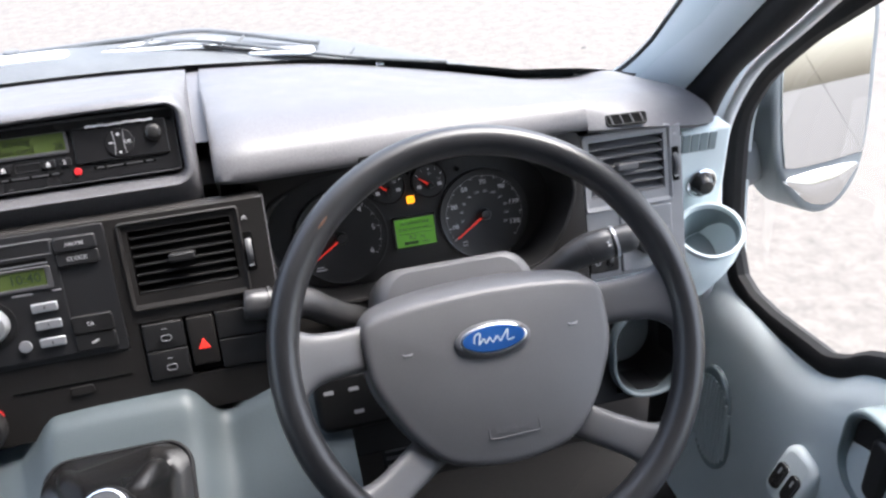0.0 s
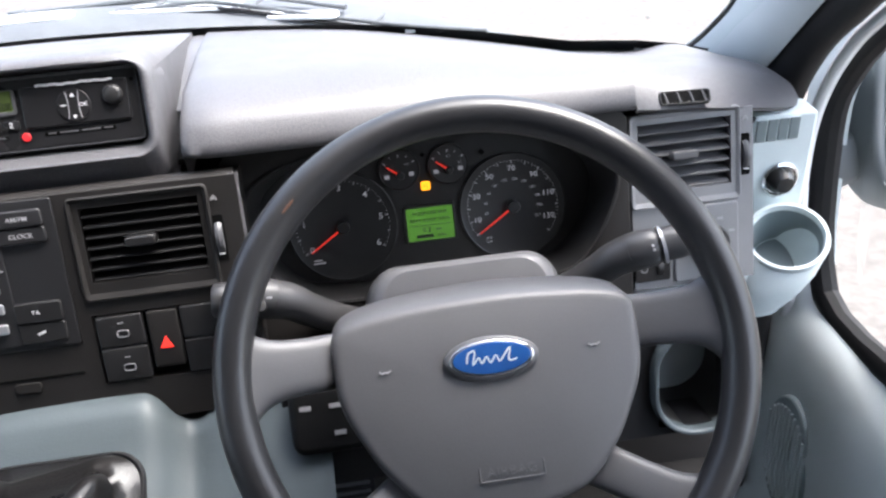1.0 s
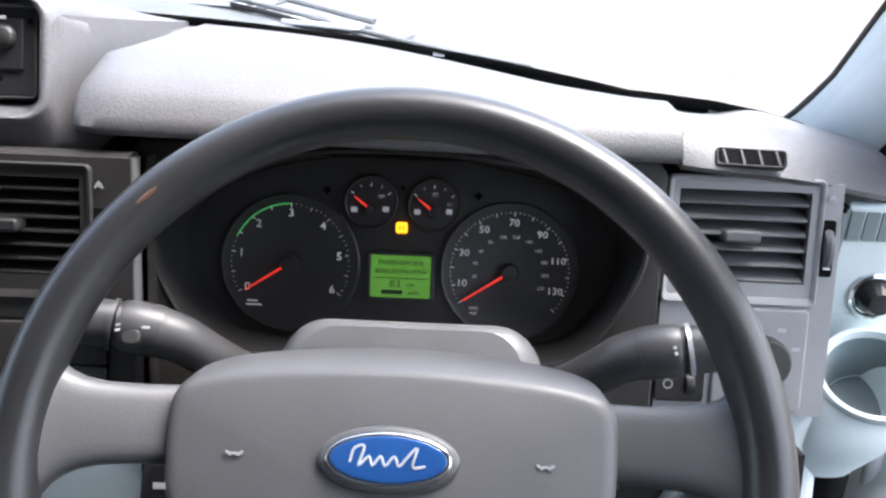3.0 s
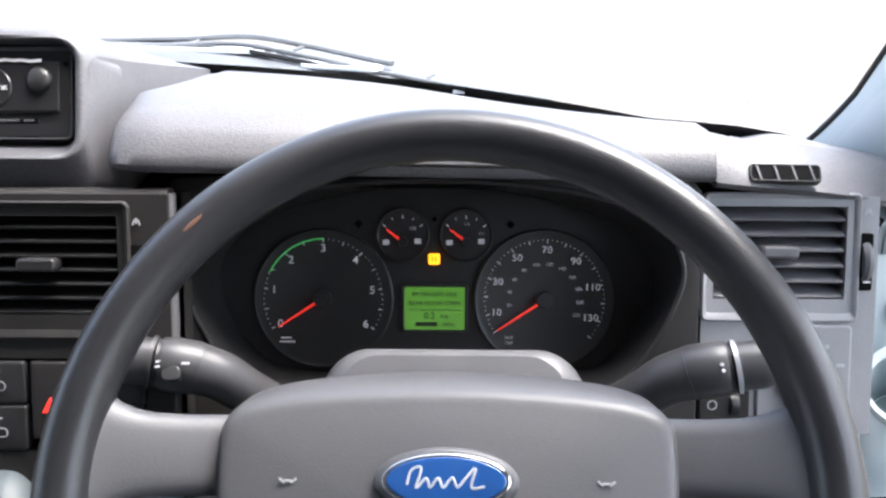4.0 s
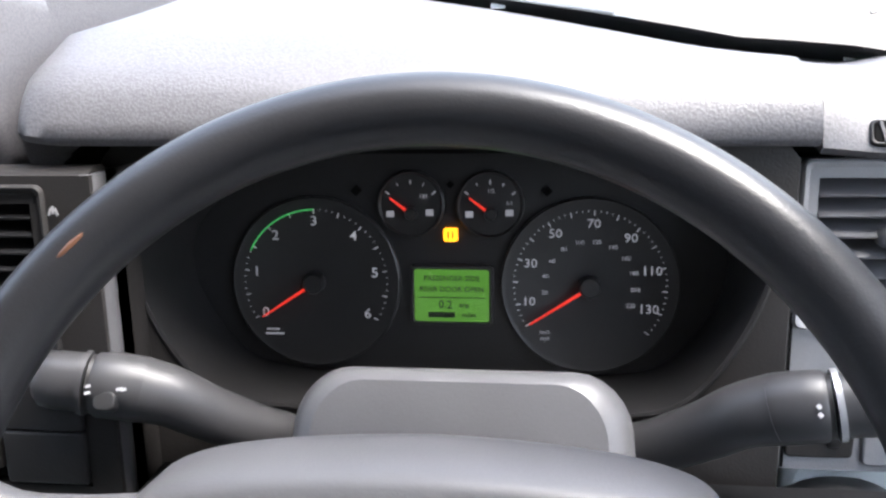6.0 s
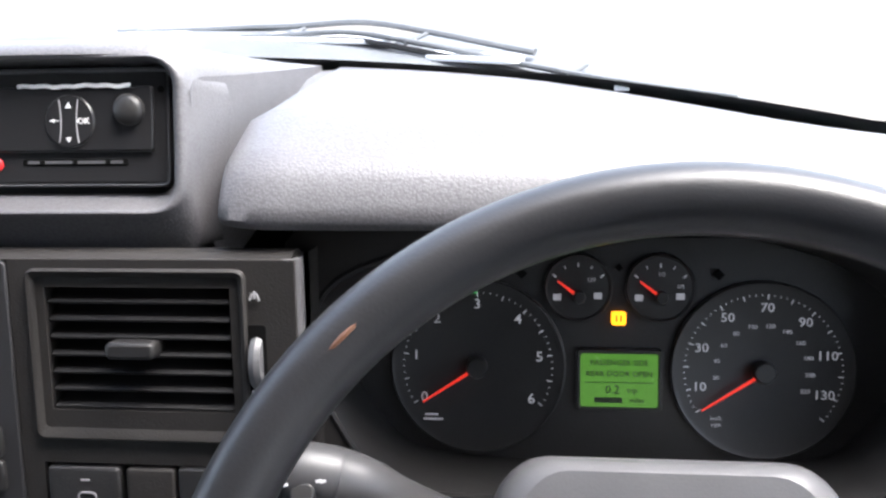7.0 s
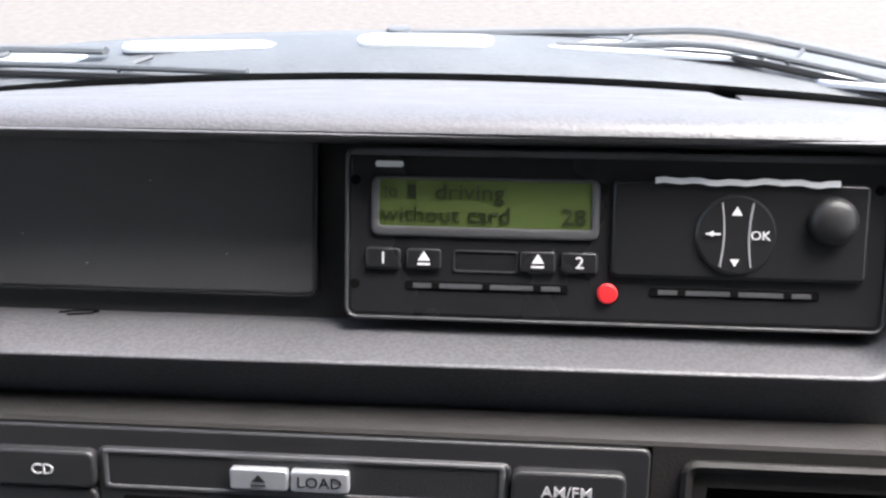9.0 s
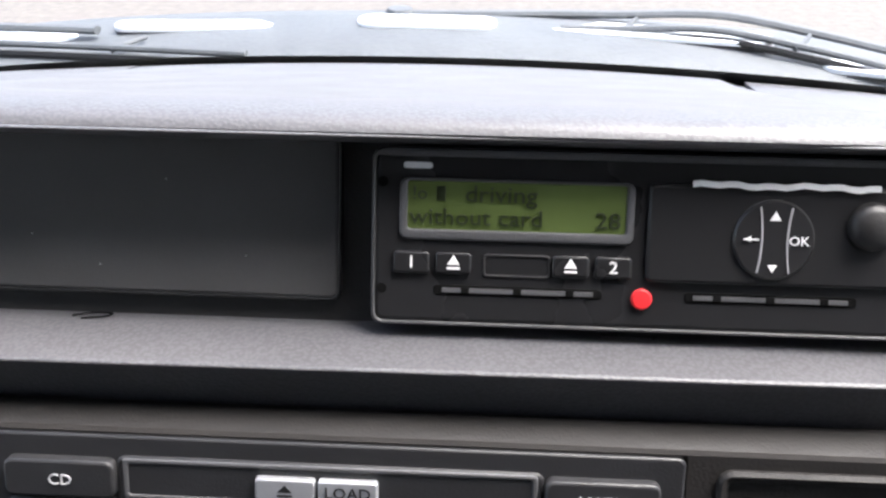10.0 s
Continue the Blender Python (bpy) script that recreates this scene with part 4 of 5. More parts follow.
for w, up_, d in ((-0.060, 1.0, 0), (-0.043, 1.0, 0), (-0.0385, 0.94, 0), (-0.0185, 0.28, 0), (-0.0145, 0.11, 0.0003), (-0.0120, 0.03, 0.0012), (-0.0102, 0.0, 0.0030), (-0.0092, 0.0, 0.0060)):
    rings.append([FW @ Vector((x, y * (1 + 0.30 * up_) if y > 0 else y, w)) for x, y in inset(PAD, d)])
o = inset(PAD, 0.009)
for q in (1.0, 0.93, 0.85, 0.75, 0.65, 0.5, 0.35, 0.2, 0.05):      # the gently domed face
    m = q * q
    ring = []
    for x, y in o:
        a = math.atan2((y + 0.034) / 0.075, x / 0.110)
        ring.append(FW @ Vector((q * (m * x + (1 - m) * 0.110 * math.cos(a)), -0.034 + q * (m * (y + 0.034) + (1 - m) * 0.075 * math.sin(a)), -0.0088 + 0.0072 * (1 - q * q))))
    rings.append(ring)
b = bmesh.new()
skin(b, rings, True, True, True)
pad = part("pad", b, "wheel_pad", wh, "grey grained horn pad", 60)
part("badge_rim", plate(ellipse(0.0365, 0.0172, 48, 0, 0.001), -0.006, 0.0010, FW, 0.003), "wheel_pad", pad)
bd = part("badge", plate(ellipse(0.0325, 0.0138, 48, 0, 0.001), -0.004, 0.0026, FW, 0.0012), "chrome", pad, "chrome-edged oval badge")
part("enamel", plate(ellipse(0.0300, 0.0118, 48, 0, 0.001), 0, 0.0032, FW, 0.0008, dome=0.0004), "badge_blue", bd, "blue enamel oval with a pale mark")
wave = [(-0.0195, -0.002), (-0.0175, 0.0050), (-0.0125, 0.0062), (-0.0150, -0.0035), (-0.0100, 0.0012), (-0.0080, -0.0032), (-0.0040, 0.0014), (-0.0015, -0.0032), (0.0030, 0.0016), (0.0055, -0.0030), (0.0095, 0.0012), (0.0145, 0.0062), (0.0125, -0.0030), (0.0190, -0.0026)]
part("mark", tube([FW @ Vector((u, v + 0.001, 0.0036)) for u, v in smooth_line(wave, 5)], 0.0007, 0.0004, 8, up=(0, -0.76, 0.65)), "badge_mark", bd, "pale flowing mark")
words("lettering", "AIRBAG", 0.0105, FW, 0.004, -0.083, -0.0058, "wheel_pad", pad, 1.05, depth=0.0014)
part("lettering_frame", frame_ring(rrect(0.050, 0.0135, 0.002, 3, 0.004, -0.083), rrect(0.0475, 0.0110, 0.0015, 3, 0.004, -0.083), -0.012, -0.0044, FW, 0.0004), "wheel_pad", pad)
for s in (-1, 1):
    for k in range(3):
        part("horn_mark", plate(rrect(0.004, 0.0013, 0.0006, 2), 0, 0.0006, spot(FW, s * 0.0805 + 0.003 * (k - 1), 0.001, -0.0052, 40 * (k - 1)), 0.0002), "grey_mark", pad)
for s in (-1, 1):
    for name, (u0, v0, u1, v1, wd) in (("upper_spoke", (0.090, 0.017, 0.182, 0.013, 0.0225)), ("lower_spoke", (0.062, -0.082, 0.140, -0.131, 0.0185))):
        b = bmesh.new()
        rg = []
        for t in (0, 0.25, 0.5, 0.7, 0.8, 0.88, 0.94, 1.0):
            c = Vector((s * (u0 + (u1 - u0) * t), v0 + (v1 - v0) * t, -0.035 + 0.029 * t ** 1.2))
            d = Vector((s * (u1 - u0), v1 - v0, 0)).normalized()
            sd = Vector((-d.y, d.x, 0))
            ww = wd * (1 + 0.75 * t ** 9 - 0.06 * math.sin(math.pi * t))
            rg.append([FW @ (c + sd * (ww * math.copysign(abs(math.cos(k)) ** 0.6, math.cos(k))) + Vector((0, 0, 0.011 * math.copysign(abs(math.sin(k)) ** 0.7, math.sin(k))))) for k in [2 * math.pi * j / 20 for j in range(20)]])
        skin(b, rg, True, True, True)
        part(name, b, "wheel_pad", wh, "", 60)
# a brownish reflection on the rim, laid on as a coloured sliver
part("rim_reflection", tube([FW @ Vector((R_RIM * math.cos(radians(a)) * 0.992, R_RIM * math.sin(radians(a)) * 0.992, 0.0150)) for a in (133, 134.5, 136, 137.5, 139)], 0.0024, 0.0016, 8, shrink=lambda t: math.sin(math.pi * (0.15 + 0.7 * t))), material("rust_brown_reflection", (0.115, 0.055, 0.032), 0.40, var=0.3, stain=120), wh, "rust-brown reflection laid on the rim as colour")

# ---- steering column with its stalks ----
col = thing("steering_column", "grey column shroud with two stalks", "steering column", at=(0, 0.84, 1.22))
HUMP = plane_frame(0.0165, 0.855, 1.227, 40.5)
b = bmesh.new()
sect = rrect(0.190, 0.112, 0.030, 6, 0, 0.004)
skin(b, [[HUMP @ Vector((x * (1 - 0.35 * t) * (1 - 1.2 * max(0, y)), y * (1 - 0.30 * t), w)) for x, y in sect] for t, w in ((0, -0.12), (0, -0.02), (0.02, -0.006), (0.07, 0.008), (0.16, 0.018), (0.30, 0.024), (0.5, 0.027))], True, True, True)
part("shroud", b, "wheel_pad", col, "grey shroud behind the wheel", 50)


def stalk(s, dx, label):
    def on(*pts):
        return [(s * x + dx, y + 0.030, z - 0.011) for x, y, z in pts]

    st = part("stalk", tube(smooth_line(on((0.060, 0.890, 1.205), (0.098, 0.866, 1.230), (0.126, 0.850, 1.257), (0.143, 0.842, 1.275), (0.158, 0.838, 1.283)), 6), 0.0150, 0.0155, 20, shrink=lambda t: 0.95 + 0.22 * t * t), "stalk", col, label, 60)
    part("grip", tube(on((0.155, 0.8385, 1.282), (0.158, 0.838, 1.283), (0.170, 0.836, 1.2865), (0.178, 0.835, 1.288), (0.180, 0.8348, 1.2884)), 0.0170, 0.0185, 22, shrink=lambda t: 1.0 if 0.1 < t < 0.9 else 0.95), "stalk", st, "", 40)
    part("band", tube(on((0.180, 0.8348, 1.2884), (0.1835, 0.8342, 1.2893)), 0.0150, 0.0165, 20), "black", st)
    part("ring", tube(on((0.1835, 0.8342, 1.2893), (0.1865, 0.834, 1.290)), 0.0168, 0.0183, 20), "silver" if s > 0 else "stalk", st)
    part("tip", tube(on((0.1865, 0.834, 1.290), (0.200, 0.832, 1.2925), (0.207, 0.831, 1.294), (0.2085, 0.831, 1.2942)), 0.0150, 0.0165, 20, shrink=lambda t: 1 - 0.22 * t ** 3), "stalk", st, "", 50)
    fr_ = plane_frame(s * 0.168 + dx, 0.8540, 1.2875, 45)
    if s < 0:
        part("button", plate(rrect(0.012, 0.010, 0.004, 4, 0.000, -0.010), -0.008, -0.0008, fr_, 0.001), "black", st, "black wash button")
        for u, v in ((-0.0085, -0.003), (-0.0085, -0.0065), (0.0085, -0.004), (0.0108, -0.0042)):
            part("symbol", bar(fr_, u, v, 0.0006, 0.0030, 0.0016, None, 15, 0.0012), "grey_mark", st)
    else:
        for u, v in ((0.004, -0.002), (0.0045, -0.006)):
            part("symbol", bar(fr_, u, v, 0.0004, 0.0022, 0.0022, None, 45, 0.0012), "grey_mark", st)
    return st


stalk(-1, 0.002, "dark grey wiper stalk with white symbols")
stalk(1, 0.0165, "dark grey indicator stalk")
IGN = plane_frame(-0.11, 0.80, 1.185, 30)
rm = part("audio_remote", plate(rrect(0.085, 0.060, 0.012, 4), -0.05, 0.01, IGN, 0.006), "vent_black", col, "black audio remote pod")
for u, v in ((-0.028, 0.012), (-0.002, 0.012), (0.020, 0.012), (0.0, -0.012)):
    part("symbol", bar(IGN, u, v, 0.0102, 0.010, 0.004), "grey_mark", rm)

# ---- tachograph and the blank beside it ----
FT = plane_frame(-0.3385, 0.9425, 1.4415, 21) @ Matrix.Diagonal((1.027, 1.027, 1, 1))


def tachograph():
    t = thing("tachograph", "black tachograph unit with an olive display", "tachograph", at=FT.translation)
    body = part("body", plate(rrect(0.188, 0.061, 0.004, 4), -0.045, 0.004, FT, 0.0025), "tacho_black", t, "black moulded case")
    # edge highlights of the case, put into a lighter rim and top strip
    part("case_rim", frame_ring(rrect(0.1884, 0.0614, 0.004, 4), rrect(0.1856, 0.0586, 0.003, 4), -0.01, 0.0048, FT, 0.0008, 0.003), "stalk", body, "raised edge of the case, lighter for its highlight")
    part("top_highlight", plate(rrect(0.186, 0.0022, 0.001, 2, 0, 0.0290), 0.002, 0.0046, FT, 0.0006), "mid_grey", body)
    disp = part("display_bezel", frame_ring(rrect(0.0800, 0.0212, 0.003, 4, -0.0447, 0.0100), rrect(0.0745, 0.0165, 0.0012, 4, -0.0447, 0.0113), 0.002, 0.0054, FT, 0.0009, 0.0025), "mid_grey", t, "grey display bezel")
    part("display", plate(rrect(0.0750, 0.0170, 0.001, 2, -0.0447, 0.0113), 0.0, 0.0042, FT, 0.0003), "lcd_olive", disp, "olive text display")
    words("display_text", "!o", 0.0066, FT, -0.0805, 0.0152, 0.0044, "tacho_ink", disp, 1.0, "LEFT")
    part("cursor", bar(FT, -0.0705, 0.0154, 0.0043, 0.0030, 0.0050), "tacho_ink", disp)
    words("display_text", "driving", 0.0080, FT, -0.0625, 0.0152, 0.0047, "tacho_ink", disp, 1.15, "LEFT")
    words("display_text", "without card", 0.0080, FT, -0.0812, 0.0072, 0.0047, "tacho_ink", disp, 1.10, "LEFT")
    words("display_text", "28", 0.0080, FT, -0.0090, 0.0072, 0.0047, "tacho_ink", disp, 1.12, "RIGHT")
    part("maker_mark", plate(rrect(0.0100, 0.0022, 0.0010, 3, -0.0785, 0.0248), 0.002, 0.0045, FT, 0.0002), "white_mark", t, "small pale maker mark")
    for u, v in ((-0.0905, 0.0190), (-0.0905, -0.0180), (0.0895, 0.0190)):
        part("release_hole", lathe([(0.0018, -0.001), (0.0018, 0.0043), (0, 0.0043)], spot(FT, u, v), 14), "slot", t)
    for u, txt in ((-0.0802, "1"), (-0.0657, ""), (-0.0256, ""), (-0.0111, "2")):
        k = part("key", plate(rrect(0.0128, 0.0078, 0.0015, 3, u, -0.0085), 0.002, 0.0058, FT, 0.0010), "tacho_black", t, "small black key")
        if txt:
            words("numeral", txt, 0.0060, FT, u, -0.0085, 0.0059, "white_mark", k, 1.1)
        else:
            part("eject_mark", plate([(u - 0.0022, -0.0090), (u + 0.0022, -0.0090), (u, -0.0055)], 0.0055, 0.0060, FT, 0.0001, 1), "white_mark", k)
            part("eject_mark", bar(FT, u, -0.0102, 0.0057, 0.0045, 0.0008), "white_mark", k)
    part("window", frame_ring(rrect(0.0230, 0.0080, 0.0015, 3, -0.0440, -0.0090), rrect(0.0215, 0.0065, 0.001, 3, -0.0440, -0.0090), 0.003, 0.0046, FT, 0.0003), "black", t)
    for u in (-0.0435, 0.0425):
        sl = part("card_slot", plate(rrect(0.0580, 0.0036, 0.0012, 3, u, -0.0180), 0.002, 0.0044, FT, 0.0004), "slot", t, "card slot with a grey lip")
        part("lip", bar(FT, u, -0.0180, 0.0044, 0.0520, 0.0016), "mid_grey", sl)
        for k in (-0.018, 0, 0.018):
            part("rib", bar(FT, u + k, -0.0178, 0.0046, 0.0028, 0.0020), "slot", sl)
    dr = part("printer_drawer", plate(rrect(0.0862, 0.0335, 0.002, 3, 0.0428, 0.0040), 0.001, 0.0064, FT, 0.0012), "tacho_black", t, "black printer drawer")
    # white strip stands for a window's reflection along the drawer top
    b = bmesh.new()
    edge = [(0.0135 + 0.0615 * i / 20, 0.0208 + 0.0004 * math.sin(i * 1.7) + 0.0003 * math.sin(i * 0.6)) for i in range(21)]
    skin(b, [[FT @ Vector((u, v + dv_, w)) for u, v in edge] for dv_, w in ((0.0012, 0.0062), (0.0011, 0.0076), (-0.0008, 0.0079), (-0.0010, 0.0064))], False)
    part("drawer_reflection", b, "white_mark", dr, "white strip for a reflection along the drawer top")
    pad_ = part("keypad", lathe([(0.0136, 0.006), (0.0136, 0.0070), (0.0128, 0.0078), (0.0, 0.0082)], spot(FT, 0.0414, 0.0030), 40), "tacho_black", dr, "round glossy keypad")
    for s in (-1, 1):
        part("groove", tube([FT @ Vector((0.0414 + s * (0.0042 + 0.00003 * (a / 1.0) ** 2 * 0.35), 0.0030 + a * 0.0011, 0.0081)) for a in range(-10, 11, 2)], 0.0004, 0.0003, 6), "grey_mark", pad_)
    words("key_text", "OK", 0.0044, FT, 0.0494, 0.0028, 0.0083, "white_mark", pad_, 1.05)
    part("back_arrow", bar(FT, 0.0336, 0.0032, 0.0083, 0.0050, 0.0006), "white_mark", pad_)
    part("back_arrow", plate([(0.0316, 0.0032), (0.0336, 0.0021), (0.0336, 0.0043)], 0.0078, 0.0085, FT, 0.0001, 1), "white_mark", pad_)
    part("arrow", plate([(0.0394, 0.0096), (0.0432, 0.0096), (0.0413, 0.0127)], 0.0075, 0.0082, FT, 0.0001, 1), "white_mark", pad_)
    part("arrow", plate([(0.0396, -0.0054), (0.0412, -0.0080), (0.0428, -0.0054)], 0.0075, 0.0082, FT, 0.0001, 1), "white_mark", pad_)
    part("button", lathe([(0.0082, 0.006), (0.0082, 0.0080), (0.0072, 0.0100), (0.0050, 0.0114), (0.0, 0.0120)], spot(FT, 0.0735, 0.0085), 32), "black", dr, "domed black button")
    part("seal_cap", lathe([(0.0036, 0.003), (0.0036, 0.0050), (0.0030, 0.0056), (0.0, 0.0058)], spot(FT, -0.0010, -0.0190), 24), "red_cap", t, "round red seal cap")
    return t


tachograph()
bl = thing("slot_blank", "plain black cover over the empty radio slot", "cover", at=plane_frame(-0.5420, 0.9520, 1.4355, 21).translation)
FX = plane_frame(-0.5445, 0.9585, 1.4410, 21)
part("cover", plate(rrect(0.190, 0.0600, 0.003, 3, 0, -0.0012), -0.02, 0.004, FX, 0.0015), "cover_grey", bl)
part("rim", frame_ring(rrect(0.192, 0.0620, 0.004, 4, 0, -0.0012), rrect(0.1895, 0.0595, 0.003, 4, 0, -0.0012), -0.01, 0.0042, FX, 0.0008), "dark", bl, "thin worn edge")
for u, v in ((0.030, 0.012), (-0.022, -0.010), (0.060, -0.016), (0.004, -0.021)):
    part("speck", lathe([(0.0004, 0.0038), (0.0003, 0.0043), (0, 0.0044)], spot(FX, u, v), 8), "grey_mark", bl)

# ---- radio ----
FRD = FC @ Matrix.Translation((-0.0065, 0.0215, 0.0)) @ Matrix.Diagonal((1.06, 1.02, 1, 1))


def radio():
    r = thing("radio", "dark grey car radio with an olive clock display", "radio", at=FRD.translation)
    part("face", plate(rrect(0.2300, 0.1295, 0.003, 4), -0.03, 0.0015, FRD, 0.001), "radio_grey", r, "dark grey radio face")
    part("raised_field", plate(rrect(0.1400, 0.1180, 0.003, 4, 0, -0.0010), 0, 0.0030, FRD, 0.001), "radio_grey", r)
    part("loading_tray", frame_ring(rrect(0.1360, 0.0150, 0.0015, 3, 0, 0.0500), rrect(0.1320, 0.0115, 0.001, 3, 0, 0.0500), 0.001, 0.0036, FRD, 0.0006, 0.0031), "mid_grey", r)
    sl = part("disc_slot", plate(rrect(0.1230, 0.0040, 0.001, 2, 0, 0.0385), 0.001, 0.0034, FRD, 0.0003), "slot", r)
    part("slot_lip", bar(FRD, 0, 0.0358, 0.0030, 0.124, 0.0012), "silver", sl)
    d = part("display", plate(rrect(0.1160, 0.0165, 0.001, 2, 0, 0.0225), 0.001, 0.0034, FRD, 0.0003), "lcd_olive", r, "olive clock display")
    part("display_bezel", frame_ring(rrect(0.1260, 0.0225, 0.002, 3, 0, 0.0220), rrect(0.1160, 0.0165, 0.001, 3, 0, 0.0225), 0.001, 0.0044, FRD, 0.0006), "mid_grey", d)
    words("clock_text", "10:40", 0.0135, FRD, 0.0540, 0.0225, 0.0036, "lcd_ink", d, 0.95, "RIGHT")
    words("date_text", "16/01/19", 0.0135, FRD, -0.0560, 0.0225, 0.0036, "lcd_ink", d, 0.95, "LEFT")
    for u, txt in ((-0.0137, ""), (0.0068, "LOAD")):
        k = part("key", plate(rrect(0.0196, 0.0078, 0.0012, 3, u, 0.0495), 0.002, 0.0060, FRD, 0.0008), "silver", r, "silver key")
        if txt:
            words("key_text", txt, 0.0056, FRD, u, 0.0492, 0.0061, "dark", k, 1.0)
        else:
            part("eject_mark", plate([(u - 0.0025, 0.0488), (u + 0.0025, 0.0488), (u, 0.0516)], 0.0056, 0.0062, FRD, 0.0001, 1), "dark", k)
            part("eject_mark", bar(FRD, u, 0.0476, 0.0059, 0.005, 0.0006), "dark", k)
    for s, pair in ((-1, ("CD", "AUX")), (1, ("AM/FM", "CLOCK"))):
        for i, txt in enumerate(pair):
            k = part("key", plate(rrect(0.0370, 0.0138, 0.003, 3, s * 0.0885, 0.0500 - 0.0145 * i), 0.001, 0.0058 - 0.0012 * i, FRD, 0.0012), "radio_grey", r, "dark grey key")
            words("key_text", txt, 0.0056, FRD, s * 0.0880, 0.0498 - 0.0145 * i, 0.0060 - 0.0012 * i, "soft_print", k, 1.0)
    for s, pair in ((-1, ("", "")), (1, ("TA", ""))):
        for i, txt in enumerate(pair):
            k = part("key", plate(rrect(0.0370, 0.0178, 0.003, 3, s * 0.0880, -0.0312 - 0.0185 * i), 0.001, 0.0055 - 0.0010 * i, FRD, 0.0012), "dark", r, "dark grey key")
            if txt:
                words("key_text", txt, 0.0052, FRD, s * 0.0860, -0.0312 - 0.0185 * i, 0.0057 - 0.0010 * i, "white_mark", k, 1.05)
            else:
                part("symbol", bar(FRD, s * 0.0870, -0.0312 - 0.0185 * i, 0.0055 - 0.0010 * i, 0.007, 0.0022, None, 20), "white_mark", k)
    for s in (-1, 1):
        for i in range(3):
            k = part("preset_key", plate(rrect(0.0230, 0.0088, 0.0015, 3, s * 0.0505, -0.0072 - 0.0178 * i), 0.002, 0.0058, FRD, 0.001), "silver", r, "silver preset key")
            words("numeral", str(1 + i + (0 if s < 0 else 3)), 0.0046, FRD, s * 0.0505, -0.0072 - 0.0178 * i, 0.0059, "dark", k)
    kb = part("volume_knob", lathe([(0.0175, 0.002), (0.0170, 0.012), (0.0150, 0.015), (0.0, 0.0155)], spot(FRD, 0.001, -0.0165), 40), "silver", r, "silver volume knob")
    part("knob_ring", lathe([(0.0235, 0.001), (0.0235, 0.0042), (0.0218, 0.0046)], spot(FRD, 0.001, -0.0165), 40, None, False), "dark", kb)
    for s in (-1, 1):
        part("small_key", lathe([(0.0060, 0.002), (0.0056, 0.0056), (0.0, 0.0060)], spot(FRD, s * 0.0262, -0.0432), 24), "silver", r)
        part("print_bar", bar(FRD, s * 0.0340, 0.0075, 0.0031, 0.018, 0.0018), "grey_mark", r)
    part("print_bar", bar(FRD, 0.0640, 0.0075, 0.0031, 0.008, 0.0016), "grey_mark", r)
    return r


radio()

# ---- lower dash, gear console and gaiter ----
con = thing("gear_console", "pale blue-grey gear console below the dash, colour darkened for shade", "console", at=(-0.35, 0.78, 1.1))
XC = [(-0.60, -0.050), (-0.47, -0.046), (-0.440, -0.030), (-0.418, -0.006), (-0.395, 0.0), (-0.30, 0.002), (-0.275, -0.002), (-0.258, -0.022), (-0.243, -0.032), (-0.220, -0.024), (-0.18, -0.012), (-0.12, -0.006)]
XC = smooth_line(XC, 4)
b = bmesh.new()
rg = []
for x, dz in XC:
    rg.append([(x, 0.870, 1.198 + dz), (x, 0.845, 1.203 + dz), (x, 0.832, 1.202 + dz), (x, 0.822, 1.196 + dz), (x, 0.812, 1.186 + dz), (x, 0.790, 1.168 + dz * 0.9), (x, 0.740, 1.135 + dz * 0.8), (x, 0.680, 1.098 + dz * 0.7), (x, 0.640, 1.060 + dz * 0.5), (x, 0.625, 1.00), (x, 0.63, 0.80)])
skin(b, rg, False)
# the console's shade is put into its darker trim colour
part("shell", b, "shaded_blue", con, "", 60)
GX = Matrix.Translation((-0.352, 0.735, 1.136)) @ pose(0, 0, 0, 33, 0, 0)
part("gaiter_frame", frame_ring(rrect(0.1440, 0.1590, 0.027, 5), rrect(0.136, 0.151, 0.024, 5), -0.01, 0.004, GX, 0.002), "rubber", con, "black gaiter surround")
gl = thing("gear_lever", "gear lever with a creased black leather gaiter", "gear lever", at=GX.translation)
b = bmesh.new()
rg = []
for i, (s, h) in enumerate(((1.0, 0.004), (0.93, 0.016), (0.84, 0.020), (0.72, 0.030), (0.58, 0.044), (0.44, 0.060), (0.30, 0.080), (0.20, 0.105), (0.17, 0.125))):
    o = rrect(0.138 * s, 0.153 * s, 0.026 * s + 0.004, 8)
    ring = []
    for k, (x, y) in enumerate(o):
        a = math.atan2(y, x)
        cr = (0.010 * math.sin(5 * a + 0.9 * i) + 0.006 * math.sin(9 * a - 1.7 * i)) * math.sin(math.pi * min(1, i / 7))
        ring.append(GX @ Vector((x + cr * math.cos(a), y + cr * math.sin(a) - 0.012 * i / 8, h + 0.5 * cr)))
    rg.append(ring)
skin(b, rg, True, False, True)
part("gaiter", b, "leather", gl, "creased black leather gaiter", 70)
KN = GX @ Matrix.Translation((0.016, -0.024, 0.105)) @ pose(0, 0, 0, -12, 0, 0)
kn = part("knob", lathe([(0.012, -0.02), (0.015, 0.0), (0.024, 0.014), (0.0265, 0.032), (0.0245, 0.046), (0.0200, 0.052), (0.0, 0.0535)], KN, 32), "leather", gl, "black shift knob", 60)
part("cap", lathe([(0.0165, 0.050), (0.0160, 0.0535), (0.0, 0.0545)], KN, 28), "mid_grey", kn, "grey shift pattern cap")
part("cap_ring", lathe([(0.0190, 0.0505), (0.0188, 0.0530), (0.0168, 0.0535)], KN, 28, None, False), "chrome", kn, "thin chrome ring")
